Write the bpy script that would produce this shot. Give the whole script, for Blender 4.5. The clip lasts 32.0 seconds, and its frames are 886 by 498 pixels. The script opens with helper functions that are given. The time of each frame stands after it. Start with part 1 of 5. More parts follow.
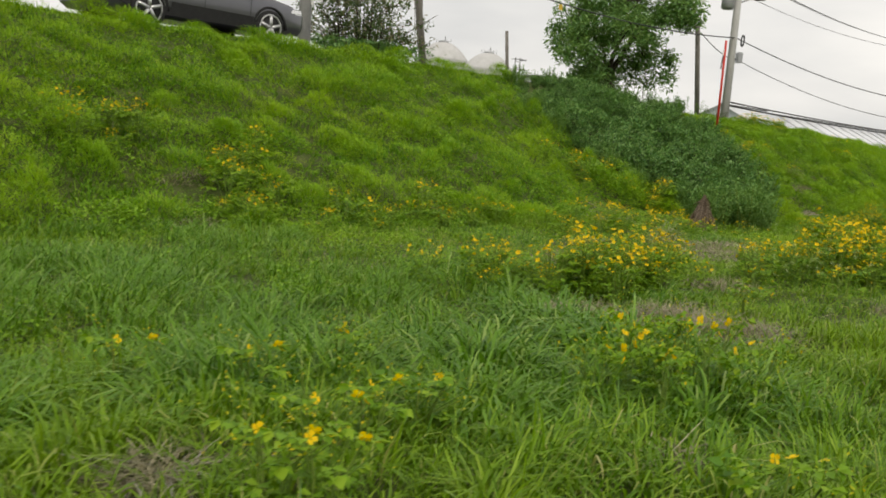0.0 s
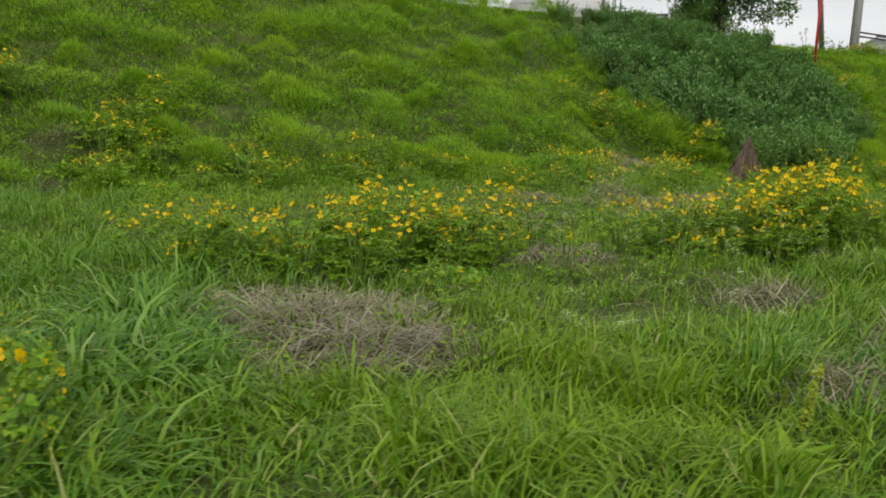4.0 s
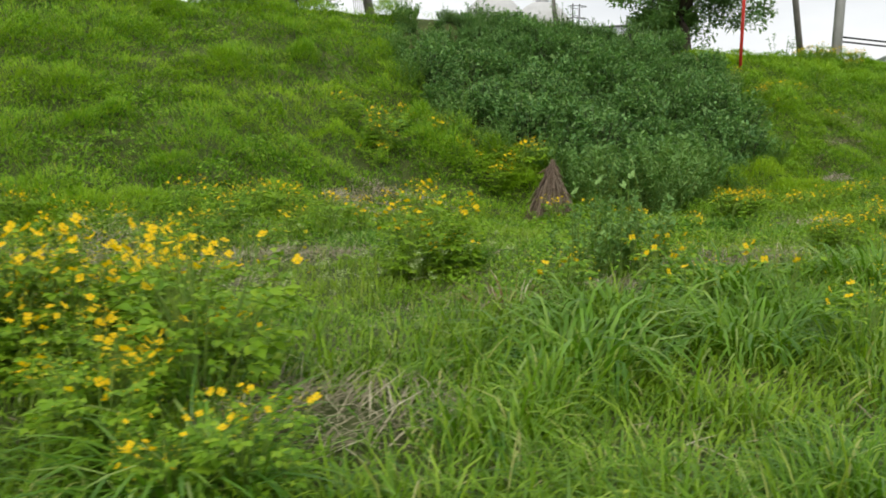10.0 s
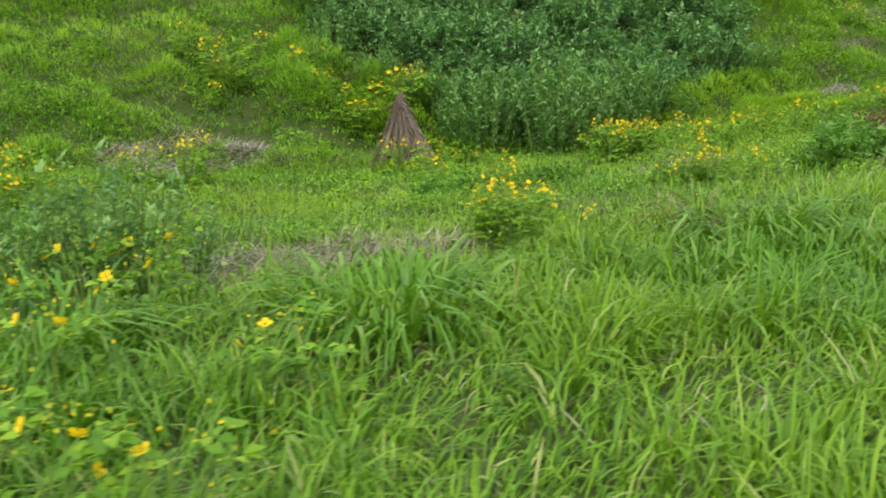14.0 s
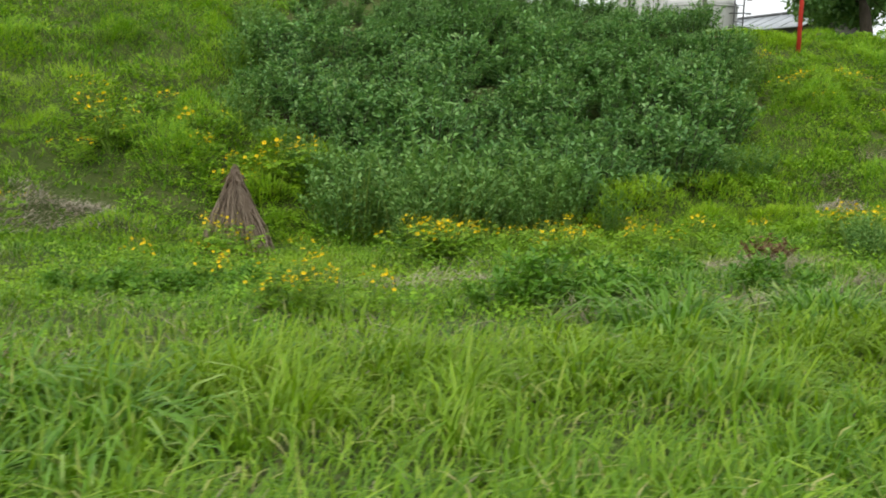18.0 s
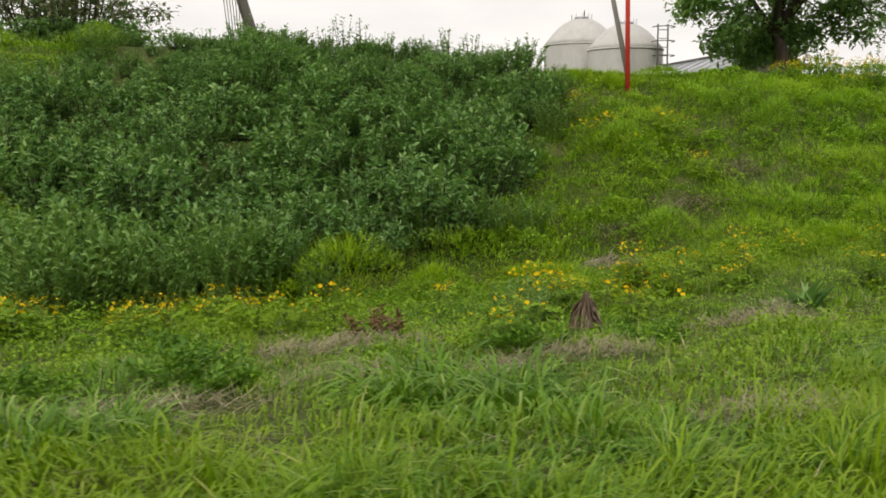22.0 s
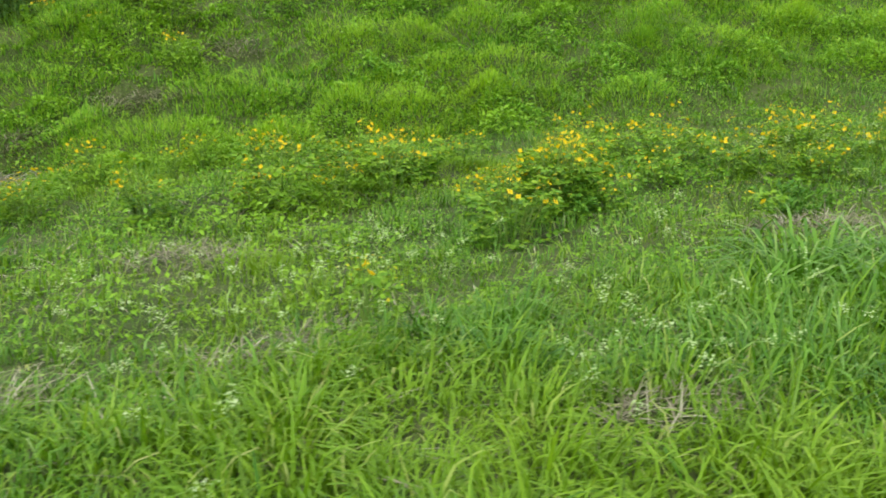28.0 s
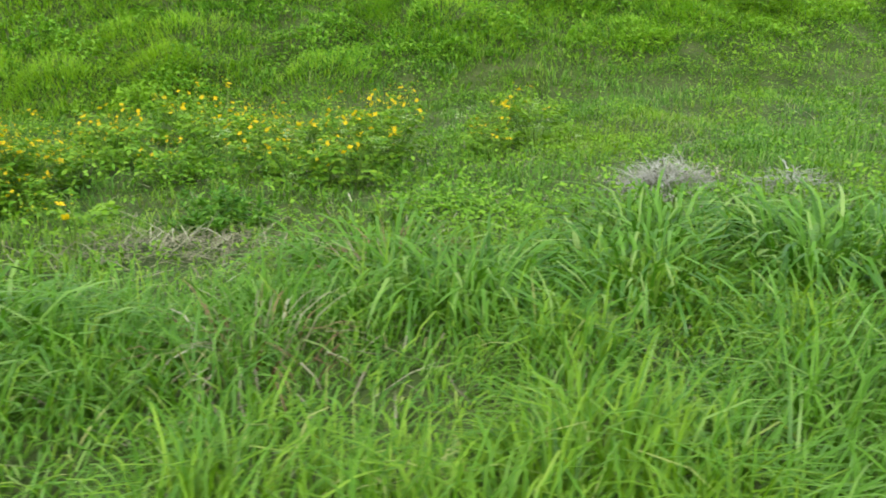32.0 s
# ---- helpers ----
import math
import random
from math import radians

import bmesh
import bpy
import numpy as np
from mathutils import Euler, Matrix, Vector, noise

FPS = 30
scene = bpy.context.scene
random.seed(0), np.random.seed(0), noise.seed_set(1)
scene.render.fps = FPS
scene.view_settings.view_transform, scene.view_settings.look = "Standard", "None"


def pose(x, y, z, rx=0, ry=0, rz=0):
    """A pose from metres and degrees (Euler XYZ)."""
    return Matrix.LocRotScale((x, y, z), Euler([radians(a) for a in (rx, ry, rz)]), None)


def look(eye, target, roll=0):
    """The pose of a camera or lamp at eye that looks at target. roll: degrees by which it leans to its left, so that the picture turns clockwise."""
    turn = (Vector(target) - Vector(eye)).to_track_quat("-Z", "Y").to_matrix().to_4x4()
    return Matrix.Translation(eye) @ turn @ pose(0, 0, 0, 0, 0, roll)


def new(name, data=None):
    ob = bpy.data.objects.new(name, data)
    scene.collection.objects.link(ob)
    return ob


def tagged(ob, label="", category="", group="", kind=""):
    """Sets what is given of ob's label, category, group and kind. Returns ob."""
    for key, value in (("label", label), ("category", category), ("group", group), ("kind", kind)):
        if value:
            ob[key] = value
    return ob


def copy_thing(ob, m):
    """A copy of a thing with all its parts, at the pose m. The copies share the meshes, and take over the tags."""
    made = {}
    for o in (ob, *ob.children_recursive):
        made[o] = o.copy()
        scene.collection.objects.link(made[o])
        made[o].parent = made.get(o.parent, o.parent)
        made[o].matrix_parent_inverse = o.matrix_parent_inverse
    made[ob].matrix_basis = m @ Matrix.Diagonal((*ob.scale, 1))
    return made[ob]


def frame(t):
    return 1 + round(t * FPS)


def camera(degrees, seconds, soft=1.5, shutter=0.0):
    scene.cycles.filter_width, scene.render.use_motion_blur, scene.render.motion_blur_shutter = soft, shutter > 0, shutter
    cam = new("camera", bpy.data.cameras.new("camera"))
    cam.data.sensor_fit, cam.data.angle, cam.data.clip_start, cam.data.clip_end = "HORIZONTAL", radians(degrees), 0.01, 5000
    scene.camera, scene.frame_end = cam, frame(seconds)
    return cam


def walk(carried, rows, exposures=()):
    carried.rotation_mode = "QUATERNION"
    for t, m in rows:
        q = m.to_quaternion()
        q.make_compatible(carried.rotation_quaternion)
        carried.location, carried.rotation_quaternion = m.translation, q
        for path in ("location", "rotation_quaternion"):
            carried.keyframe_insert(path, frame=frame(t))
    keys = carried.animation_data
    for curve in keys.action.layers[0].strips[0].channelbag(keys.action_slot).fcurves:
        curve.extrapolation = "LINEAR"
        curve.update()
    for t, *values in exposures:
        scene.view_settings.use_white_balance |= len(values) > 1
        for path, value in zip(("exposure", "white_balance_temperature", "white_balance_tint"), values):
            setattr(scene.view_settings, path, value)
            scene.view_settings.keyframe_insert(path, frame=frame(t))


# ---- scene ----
cam = camera(50.56, 32.0, soft=1.7, shutter=0.3)
# seconds, x, y, z, yaw to the left, pitch, lean
PATH = [
    (0.0, 0.000, -0.000, 1.478, -48.29, -7.36, 4.71), (0.5, 0.447, 0.017, 1.502, -50.61, -7.04, 4.54), (1.0, 0.884, 0.015, 1.486, -55.47, -6.02, 4.72),
    (1.5, 1.315, -0.045, 1.448, -55.32, -5.89, 4.06), (2.0, 1.737, -0.133, 1.421, -55.21, -6.34, 3.51), (2.5, 2.162, -0.242, 1.421, -50.92, -8.23, 3.22),
    (4.5, 3.836, -0.785, 1.491, -37.28, -10.41, 2.22), (5.0, 4.337, -0.835, 1.484, -37.09, -9.87, 2.15), (5.5, 4.807, -0.859, 1.514, -36.09, -9.13, 2.65),
    (6.0, 5.296, -0.823, 1.537, -35.21, -3.23, 3.38), (6.5, 5.773, -0.846, 1.507, -34.08, -3.13, 3.35), (7.0, 6.230, -0.829, 1.484, -33.24, -3.16, 2.85),
    (7.5, 6.685, -0.830, 1.443, -33.25, -6.47, 1.37), (8.0, 7.153, -0.857, 1.455, -33.42, -7.89, 1.30), (8.5, 7.607, -0.816, 1.453, -34.67, -8.46, 1.21),
    (9.0, 8.087, -0.771, 1.421, -34.98, -8.71, 1.10), (9.5, 8.573, -0.707, 1.408, -34.79, -9.11, 1.12), (10.0, 9.084, -0.641, 1.406, -34.98, -9.41, 1.08),
    (10.5, 9.598, -0.608, 1.387, -35.21, -9.78, 1.03), (11.0, 10.110, -0.535, 1.425, -35.69, -10.45, 0.41), (11.5, 10.586, -0.498, 1.434, -35.68, -10.41, 0.15),
    (12.0, 11.059, -0.499, 1.439, -34.59, -10.82, -0.37), (12.5, 11.524, -0.472, 1.443, -32.26, -11.62, -1.43), (13.0, 11.965, -0.497, 1.435, -27.46, -14.35, -2.58),
    (13.5, 12.477, -0.509, 1.417, -27.27, -14.34, -2.53), (14.0, 13.023, -0.530, 1.394, -27.07, -14.20, -2.51), (14.5, 13.524, -0.536, 1.381, -25.06, -13.95, -2.20),
    (16.5, 15.389, -0.499, 1.349, -16.20, -12.34, 2.09), (17.0, 15.784, -0.576, 1.365, -14.76, -11.58, 2.02), (17.5, 16.218, -0.648, 1.408, -15.26, -10.79, 1.82),
    (18.0, 16.673, -0.724, 1.426, -16.19, -10.03, 1.60), (18.5, 17.148, -0.725, 1.429, -16.85, -9.67, 1.55), (19.0, 17.607, -0.675, 1.426, -16.32, -9.32, 1.44),
    (19.5, 18.053, -0.644, 1.433, -15.80, -8.80, 1.19), (20.0, 18.540, -0.595, 1.456, -16.13, -8.05, 0.73), (20.5, 19.027, -0.559, 1.450, -15.84, -7.28, 0.54),
    (21.0, 19.503, -0.487, 1.449, -16.19, -6.66, 0.30), (21.5, 19.955, -0.458, 1.451, -15.69, -6.69, -0.03), (22.0, 20.387, -0.424, 1.438, -14.45, -6.88, -0.17),
    (22.5, 20.831, -0.350, 1.439, -14.79, -7.37, -0.07), (23.0, 21.271, -0.292, 1.432, -14.88, -8.56, 0.06), (23.5, 21.705, -0.187, 1.419, -15.07, -10.30, 0.29),
    (24.0, 22.141, -0.111, 1.392, -15.03, -10.83, 0.37), (24.5, 22.536, -0.011, 1.393, -15.63, -11.60, 0.52), (26.5, 24.320, 0.167, 1.517, -17.29, -13.13, -3.16),
    (27.0, 24.768, 0.179, 1.512, -20.11, -13.84, -2.44), (27.5, 25.184, 0.170, 1.503, -22.02, -14.94, -2.21), (28.0, 25.587, 0.159, 1.502, -21.60, -15.07, -1.93),
    (28.5, 26.038, 0.159, 1.467, -20.75, -15.68, -1.85), (29.0, 26.499, 0.158, 1.446, -20.02, -16.26, -1.74), (29.5, 26.867, 0.120, 1.435, -21.03, -16.05, -1.39),
    (30.0, 27.295, 0.108, 1.425, -22.65, -16.03, -1.07), (30.5, 27.721, 0.084, 1.438, -22.58, -16.16, -0.75), (31.0, 28.164, 0.096, 1.397, -22.41, -16.29, -0.39),
    (31.5, 28.606, 0.058, 1.371, -21.11, -16.28, -0.43), (32.0, 29.000, 0.000, 1.377, -21.11, -16.81, -0.52)
]
EXPOSURES = [(t, e, k, g) for t, e, k, g in (
    (0.0, 0.0, 7050, 10), (1.0, -0.36, 6850, 11), (2.0, -0.48, 6850, 11), (2.5, -0.35, 6800, 10), (4.5, 0.0, 6500, 10), (5.5, -0.05, 6300, 10), (6.0, -0.05, 6300, 10), (7.0, -0.4, 6400, 10), (7.5, -0.2, 6400, 10),
    (8.0, 0.1, 6500, 10), (9.0, 0.2, 6600, 9), (11.0, 0.3, 6500, 8), (12.0, 0.32, 6450, 7), (13.0, 0.5, 6300, 6), (14.0, 0.72, 6200, 5), (16.5, 0.76, 6200, 5), (18.0, 0.47, 6450, 7), (19.0, 0.35, 6650, 11),
    (20.5, 0.17, 7200, 10), (21.5, 0.13, 7150, 13), (23.0, 0.25, 7200, 13), (24.0, 0.66, 6800, 13), (26.5, 0.75, 6200, 5), (28.0, 0.78, 6150, 4), (30.0, 0.84, 6150, 0), (32.0, 0.82, 6050, -1))]
walk(cam, [(t, pose(x, y, z, 90 + p, 0, a) @ pose(0, 0, 0, 0, 0, r)) for t, x, y, z, a, p, r in PATH], EXPOSURES)

# ---- light ----
world = bpy.data.worlds.new("overcast_sky")
world.use_nodes = True
scene.world = world
wn, wl = world.node_tree.nodes, world.node_tree.links
wn.clear()
w_out = wn.new("ShaderNodeOutputWorld")
w_bg = wn.new("ShaderNodeBackground")
w_sky = wn.new("ShaderNodeTexSky")
w_sky.sky_type, w_sky.sun_disc = "NISHITA", False
w_sky.sun_elevation, w_sky.sun_rotation, w_sky.dust_density = radians(52), radians(200), 4.0
w_noise = wn.new("ShaderNodeTexNoise")
w_noise.inputs["Scale"].default_value, w_noise.inputs["Detail"].default_value = 2.2, 6.0
w_map = wn.new("ShaderNodeMapping")
w_map.inputs["Scale"].default_value = (1, 1, 3.5)
w_co = wn.new("ShaderNodeTexCoord")
w_ramp = wn.new("ShaderNodeValToRGB")
w_ramp.color_ramp.elements[0].position, w_ramp.color_ramp.elements[0].color = 0.32, (6.3, 6.55, 6.9, 1)
w_ramp.color_ramp.elements[1].position, w_ramp.color_ramp.elements[1].color = 0.64, (9.0, 9.1, 9.2, 1)
w_mix = wn.new("ShaderNodeMixRGB")
w_mix.inputs[0].default_value = 0.93
wl.new(w_co.outputs["Generated"], w_map.inputs["Vector"])
wl.new(w_map.outputs[0], w_noise.inputs["Vector"])
wl.new(w_noise.outputs["Fac"], w_ramp.inputs[0])
wl.new(w_sky.outputs[0], w_mix.inputs[1])
wl.new(w_ramp.outputs[0], w_mix.inputs[2])
wl.new(w_mix.outputs[0], w_bg.inputs[0])
w_bg.inputs[1].default_value = 0.112
wl.new(w_bg.outputs[0], w_out.inputs[0])
sun = new("sun", bpy.data.lights.new("sun", "SUN"))
sun.data.energy, sun.data.angle, sun.data.color = 1.2, radians(14), (1.0, 0.96, 0.9)
sun.matrix_world = look((-8, -14, 30), (10, 6, 0))


# ---- materials ----
def base_mat(name, rough=0.6):
    m = bpy.data.materials.new(name)
    m.use_nodes = True
    n, l = m.node_tree.nodes, m.node_tree.links
    b = n["Principled BSDF"]
    b.inputs["Roughness"].default_value = rough
    return m, n, l, b


def ramp_of(n, stops):
    r = n.new("ShaderNodeValToRGB")
    e = r.color_ramp.elements
    while len(e) < len(stops):
        e.new(0.5)
    for k, (at, c) in enumerate(stops):
        e[k].position, e[k].color = at, (*c, 1)
    return r


def foliage(name, stops, patch, rough=0.5, glow=0.35, scale=0.55, blend=0.65, spec=0.35):
    """Leaf or blade: every piece its own tint from stops, drifting by patches towards the colour patch; light passes through."""
    m, n, l, b = base_mat(name, rough)
    geo = n.new("ShaderNodeNewGeometry")
    r = ramp_of(n, stops)
    l.new(geo.outputs["Random Per Island"], r.inputs[0])
    no = n.new("ShaderNodeTexNoise")
    no.inputs["Scale"].default_value, no.inputs["Detail"].default_value = scale, 3.0
    l.new(geo.outputs["Position"], no.inputs["Vector"])
    mr = n.new("ShaderNodeMapRange")
    mr.inputs["From Min"].default_value, mr.inputs["From Max"].default_value = 0.42, 0.66
    mr.inputs["To Max"].default_value = blend
    l.new(no.outputs["Fac"], mr.inputs["Value"])
    mix = n.new("ShaderNodeMixRGB")
    l.new(mr.outputs[0], mix.inputs[0])
    l.new(r.outputs[0], mix.inputs[1])
    mix.inputs[2].default_value = (*patch, 1)
    l.new(mix.outputs[0], b.inputs["Base Color"])
    b.inputs["Specular IOR Level"].default_value = spec
    tr = n.new("ShaderNodeBsdfTranslucent")
    br = n.new("ShaderNodeMixRGB")
    br.blend_type, br.inputs[0].default_value = "MULTIPLY", 1.0
    br.inputs[2].default_value = (1.0, 1.0, 0.55, 1)
    l.new(mix.outputs[0], br.inputs[1])
    l.new(br.outputs[0], tr.inputs["Color"])
    sh = n.new("ShaderNodeMixShader")
    sh.inputs[0].default_value = glow
    l.new(b.outputs[0], sh.inputs[1])
    l.new(tr.outputs[0], sh.inputs[2])
    l.new(sh.outputs[0], n["Material Output"].inputs["Surface"])
    return m


def grainy(name, stops, scale=8.0, rough=0.8, metal=0.0, bump=0.2, stretch=(1, 1, 1), fine=6.0, spec=0.3):
    """Any solid surface: colour by noise at two scales and a fine bump."""
    m, n, l, b = base_mat(name, rough)
    co = n.new("ShaderNodeTexCoord")
    mp = n.new("ShaderNodeMapping")
    mp.inputs["Scale"].default_value = stretch
    l.new(co.outputs["Object"], mp.inputs["Vector"])
    a = n.new("ShaderNodeTexNoise")
    a.inputs["Scale"].default_value, a.inputs["Detail"].default_value, a.inputs["Roughness"].default_value = scale, 8.0, 0.65
    l.new(mp.outputs[0], a.inputs["Vector"])
    c = n.new("ShaderNodeTexNoise")
    c.inputs["Scale"].default_value = scale * fine
    l.new(mp.outputs[0], c.inputs["Vector"])
    ad = n.new("ShaderNodeMath")
    ad.operation = "MULTIPLY_ADD"
    ad.inputs[1].default_value = 0.3
    l.new(c.outputs["Fac"], ad.inputs[0])
    mu = n.new("ShaderNodeMath")
    mu.operation, mu.inputs[1].default_value = "MULTIPLY", 0.75
    l.new(a.outputs["Fac"], mu.inputs[0])
    l.new(mu.outputs[0], ad.inputs[2])
    r = ramp_of(n, stops)
    l.new(ad.outputs[0], r.inputs[0])
    l.new(r.outputs[0], b.inputs["Base Color"])
    b.inputs["Metallic"].default_value = metal
    b.inputs["Specular IOR Level"].default_value = spec
    bp = n.new("ShaderNodeBump")
    bp.inputs["Strength"].default_value = bump
    bp.inputs["Distance"].default_value = 0.02
    l.new(c.outputs["Fac"], bp.inputs["Height"])
    l.new(bp.outputs[0], b.inputs["Normal"])
    return m


MEADOW = foliage("meadow_blades", [(0.0, (0.08, 0.185, 0.008)), (0.4, (0.145, 0.295, 0.011)), (0.75, (0.215, 0.38, 0.014)), (0.93, (0.31, 0.46, 0.04)), (0.99, (0.46, 0.45, 0.17))], (0.25, 0.39, 0.007), 0.5, 0.34, 0.55, 0.6, 0.38)
LUSH = foliage("lush_blades", [(0.0, (0.055, 0.155, 0.008)), (0.5, (0.12, 0.275, 0.013)), (0.85, (0.19, 0.37, 0.03)), (1.0, (0.36, 0.47, 0.13))], (0.15, 0.31, 0.01), 0.46, 0.32, 0.7, 0.5, 0.42)
SLOPE = foliage("bank_blades", [(0.0, (0.105, 0.255, 0.011)), (0.5, (0.205, 0.41, 0.013)), (0.9, (0.32, 0.52, 0.016)), (1.0, (0.42, 0.5, 0.05))], (0.36, 0.54, 0.008), 0.65, 0.36, 0.4, 0.65)
# darker than the bank blades: shade under the tufts put into the colour
SHADY = foliage("undergrowth_shade_blades", [(0.0, (0.075, 0.2, 0.01)), (0.6, (0.14, 0.31, 0.012)), (1.0, (0.25, 0.42, 0.02))], (0.21, 0.38, 0.012), 0.7, 0.3, 0.8)
HERB = foliage("herb_leaves", [(0.0, (0.095, 0.23, 0.014)), (0.5, (0.2, 0.41, 0.022)), (1.0, (0.33, 0.53, 0.05))], (0.31, 0.5, 0.018), 0.6, 0.36)
CELANDINE = foliage("celandine_leaves", [(0.0, (0.085, 0.21, 0.012)), (0.5, (0.18, 0.35, 0.016)), (1.0, (0.34, 0.49, 0.03))], (0.24, 0.4, 0.012), 0.55, 0.34)
BUSH = foliage("thicket_leaves", [(0.0, (0.07, 0.185, 0.05)), (0.5, (0.155, 0.32, 0.09)), (0.9, (0.27, 0.455, 0.145)), (1.0, (0.38, 0.54, 0.22))], (0.15, 0.315, 0.085), 0.55, 0.36, 0.55, 0.5, 0.4)
TREE_LEAF = foliage("tree_leaves", [(0.0, (0.11, 0.24, 0.075)), (0.6, (0.2, 0.36, 0.115)), (1.0, (0.31, 0.47, 0.16))], (0.18, 0.34, 0.11), 0.5, 0.46)
VINE_LEAF = foliage("vine_leaves", [(0.0, (0.07, 0.13, 0.045)), (0.6, (0.13, 0.21, 0.07)), (0.85, (0.22, 0.23, 0.12)), (1.0, (0.32, 0.25, 0.16))], (0.12, 0.18, 0.07), 0.5, 0.35)
STRAW = foliage("dry_straw", [(0.0, (0.12, 0.105, 0.06)), (0.4, (0.25, 0.225, 0.135)), (0.8, (0.4, 0.36, 0.225)), (1.0, (0.56, 0.52, 0.36))], (0.22, 0.195, 0.115), 0.85, 0.1, 1.5)
STALK = foliage("dry_stalks", [(0.0, (0.15, 0.11, 0.08)), (0.5, (0.29, 0.22, 0.16)), (1.0, (0.48, 0.38, 0.29))], (0.25, 0.185, 0.13), 0.9, 0.05, 3.0)
PETAL = foliage("yellow_petals", [(0.0, (0.9, 0.54, 0.001)), (0.6, (0.95, 0.65, 0.002)), (1.0, (0.96, 0.76, 0.008))], (0.94, 0.64, 0.002), 0.6, 0.34)
WHITE_BLOOM = foliage("white_bloom", [(0.0, (0.38, 0.5, 0.18)), (1.0, (0.66, 0.74, 0.4))], (0.45, 0.57, 0.24), 0.7, 0.25)
SEED = foliage("seed_heads", [(0.0, (0.34, 0.46, 0.04)), (0.6, (0.48, 0.55, 0.06)), (1.0, (0.56, 0.46, 0.1))], (0.4, 0.5, 0.05), 0.65, 0.3)
STEM = foliage("green_stems", [(0.0, (0.12, 0.24, 0.03)), (1.0, (0.22, 0.3, 0.05))], (0.15, 0.26, 0.03), 0.6, 0.15)
BROWN_LEAF = foliage("withered_leaves", [(0.0, (0.12, 0.07, 0.035)), (0.5, (0.2, 0.115, 0.06)), (1.0, (0.3, 0.19, 0.1))], (0.18, 0.11, 0.06), 0.85, 0.15)
SOIL = grainy("soil", [(0.25, (0.03, 0.045, 0.008)), (0.5, (0.055, 0.08, 0.014)), (0.75, (0.12, 0.125, 0.045))], 3.0, 0.95, 0, 0.8, fine=11)
ASPHALT = grainy("asphalt", [(0.3, (0.04, 0.04, 0.042)), (0.7, (0.075, 0.075, 0.075))], 5.0, 0.9, 0, 0.4)
CONCRETE = grainy("pole_concrete", [(0.25, (0.36, 0.355, 0.345)), (0.55, (0.52, 0.515, 0.5)), (0.8, (0.62, 0.615, 0.6))], 3.0, 0.85, 0, 0.3, (1, 1, 0.35))
WOOD = grainy("weathered_wood", [(0.25, (0.13, 0.12, 0.105)), (0.55, (0.22, 0.205, 0.185)), (0.8, (0.31, 0.295, 0.27))], 6.0, 0.9, 0, 0.5, (1, 1, 0.08))
BARK = grainy("bark", [(0.3, (0.035, 0.027, 0.02)), (0.7, (0.1, 0.08, 0.06))], 9.0, 0.95, 0, 0.7, (1, 1, 0.3))
RED_PAINT = grainy("red_paint", [(0.2, (0.45, 0.03, 0.025)), (0.6, (0.62, 0.05, 0.035)), (0.9, (0.7, 0.16, 0.11))], 4.0, 0.55, 0, 0.1)
TANK = grainy("tank_paint", [(0.25, (0.34, 0.33, 0.31)), (0.45, (0.52, 0.515, 0.5)), (0.8, (0.64, 0.64, 0.63))], 1.6, 0.6, 0, 0.1, (1, 1, 0.4))
STEEL = grainy("dark_steel", [(0.3, (0.07, 0.07, 0.07)), (0.7, (0.17, 0.17, 0.165))], 8.0, 0.55, 0.5, 0.1)
GALV = grainy("galvanised_steel", [(0.3, (0.3, 0.31, 0.32)), (0.7, (0.45, 0.46, 0.47))], 7.0, 0.45, 0.6, 0.1)
WIRE = grainy("cable_rubber", [(0.3, (0.03, 0.03, 0.03)), (0.7, (0.06, 0.06, 0.06))], 8.0, 0.7, 0, 0.0)
ROOF_METAL = grainy("roof_metal", [(0.3, (0.33, 0.35, 0.37)), (0.7, (0.5, 0.52, 0.54))], 2.0, 0.5, 0.3, 0.1)
SHED_WALL = grainy("shed_boards", [(0.3, (0.07, 0.065, 0.06)), (0.7, (0.14, 0.13, 0.12))], 4.0, 0.8, 0, 0.2)
VINYL = grainy("greenhouse_film", [(0.3, (0.62, 0.64, 0.66)), (0.7, (0.8, 0.81, 0.82))], 1.0, 0.4, 0, 0.05)
BLUE_WALL = grainy("pale_blue_cladding", [(0.3, (0.5, 0.56, 0.6)), (0.7, (0.62, 0.67, 0.7))], 1.5, 0.6, 0, 0.05)
YELLOW_BAND = grainy("hazard_yellow", [(0.3, (0.62, 0.42, 0.03)), (0.7, (0.72, 0.52, 0.06))], 6.0, 0.5, 0, 0.05)
BLACK_BAND = grainy("hazard_black", [(0.3, (0.02, 0.02, 0.02)), (0.7, (0.05, 0.05, 0.05))], 6.0, 0.5, 0, 0.05)
LABEL_WHITE = grainy("white_plate", [(0.3, (0.66, 0.66, 0.63)), (0.7, (0.78, 0.78, 0.75))], 5.0, 0.5, 0, 0.02)


# ---- mesh helpers ----
rng = np.random.default_rng(7)


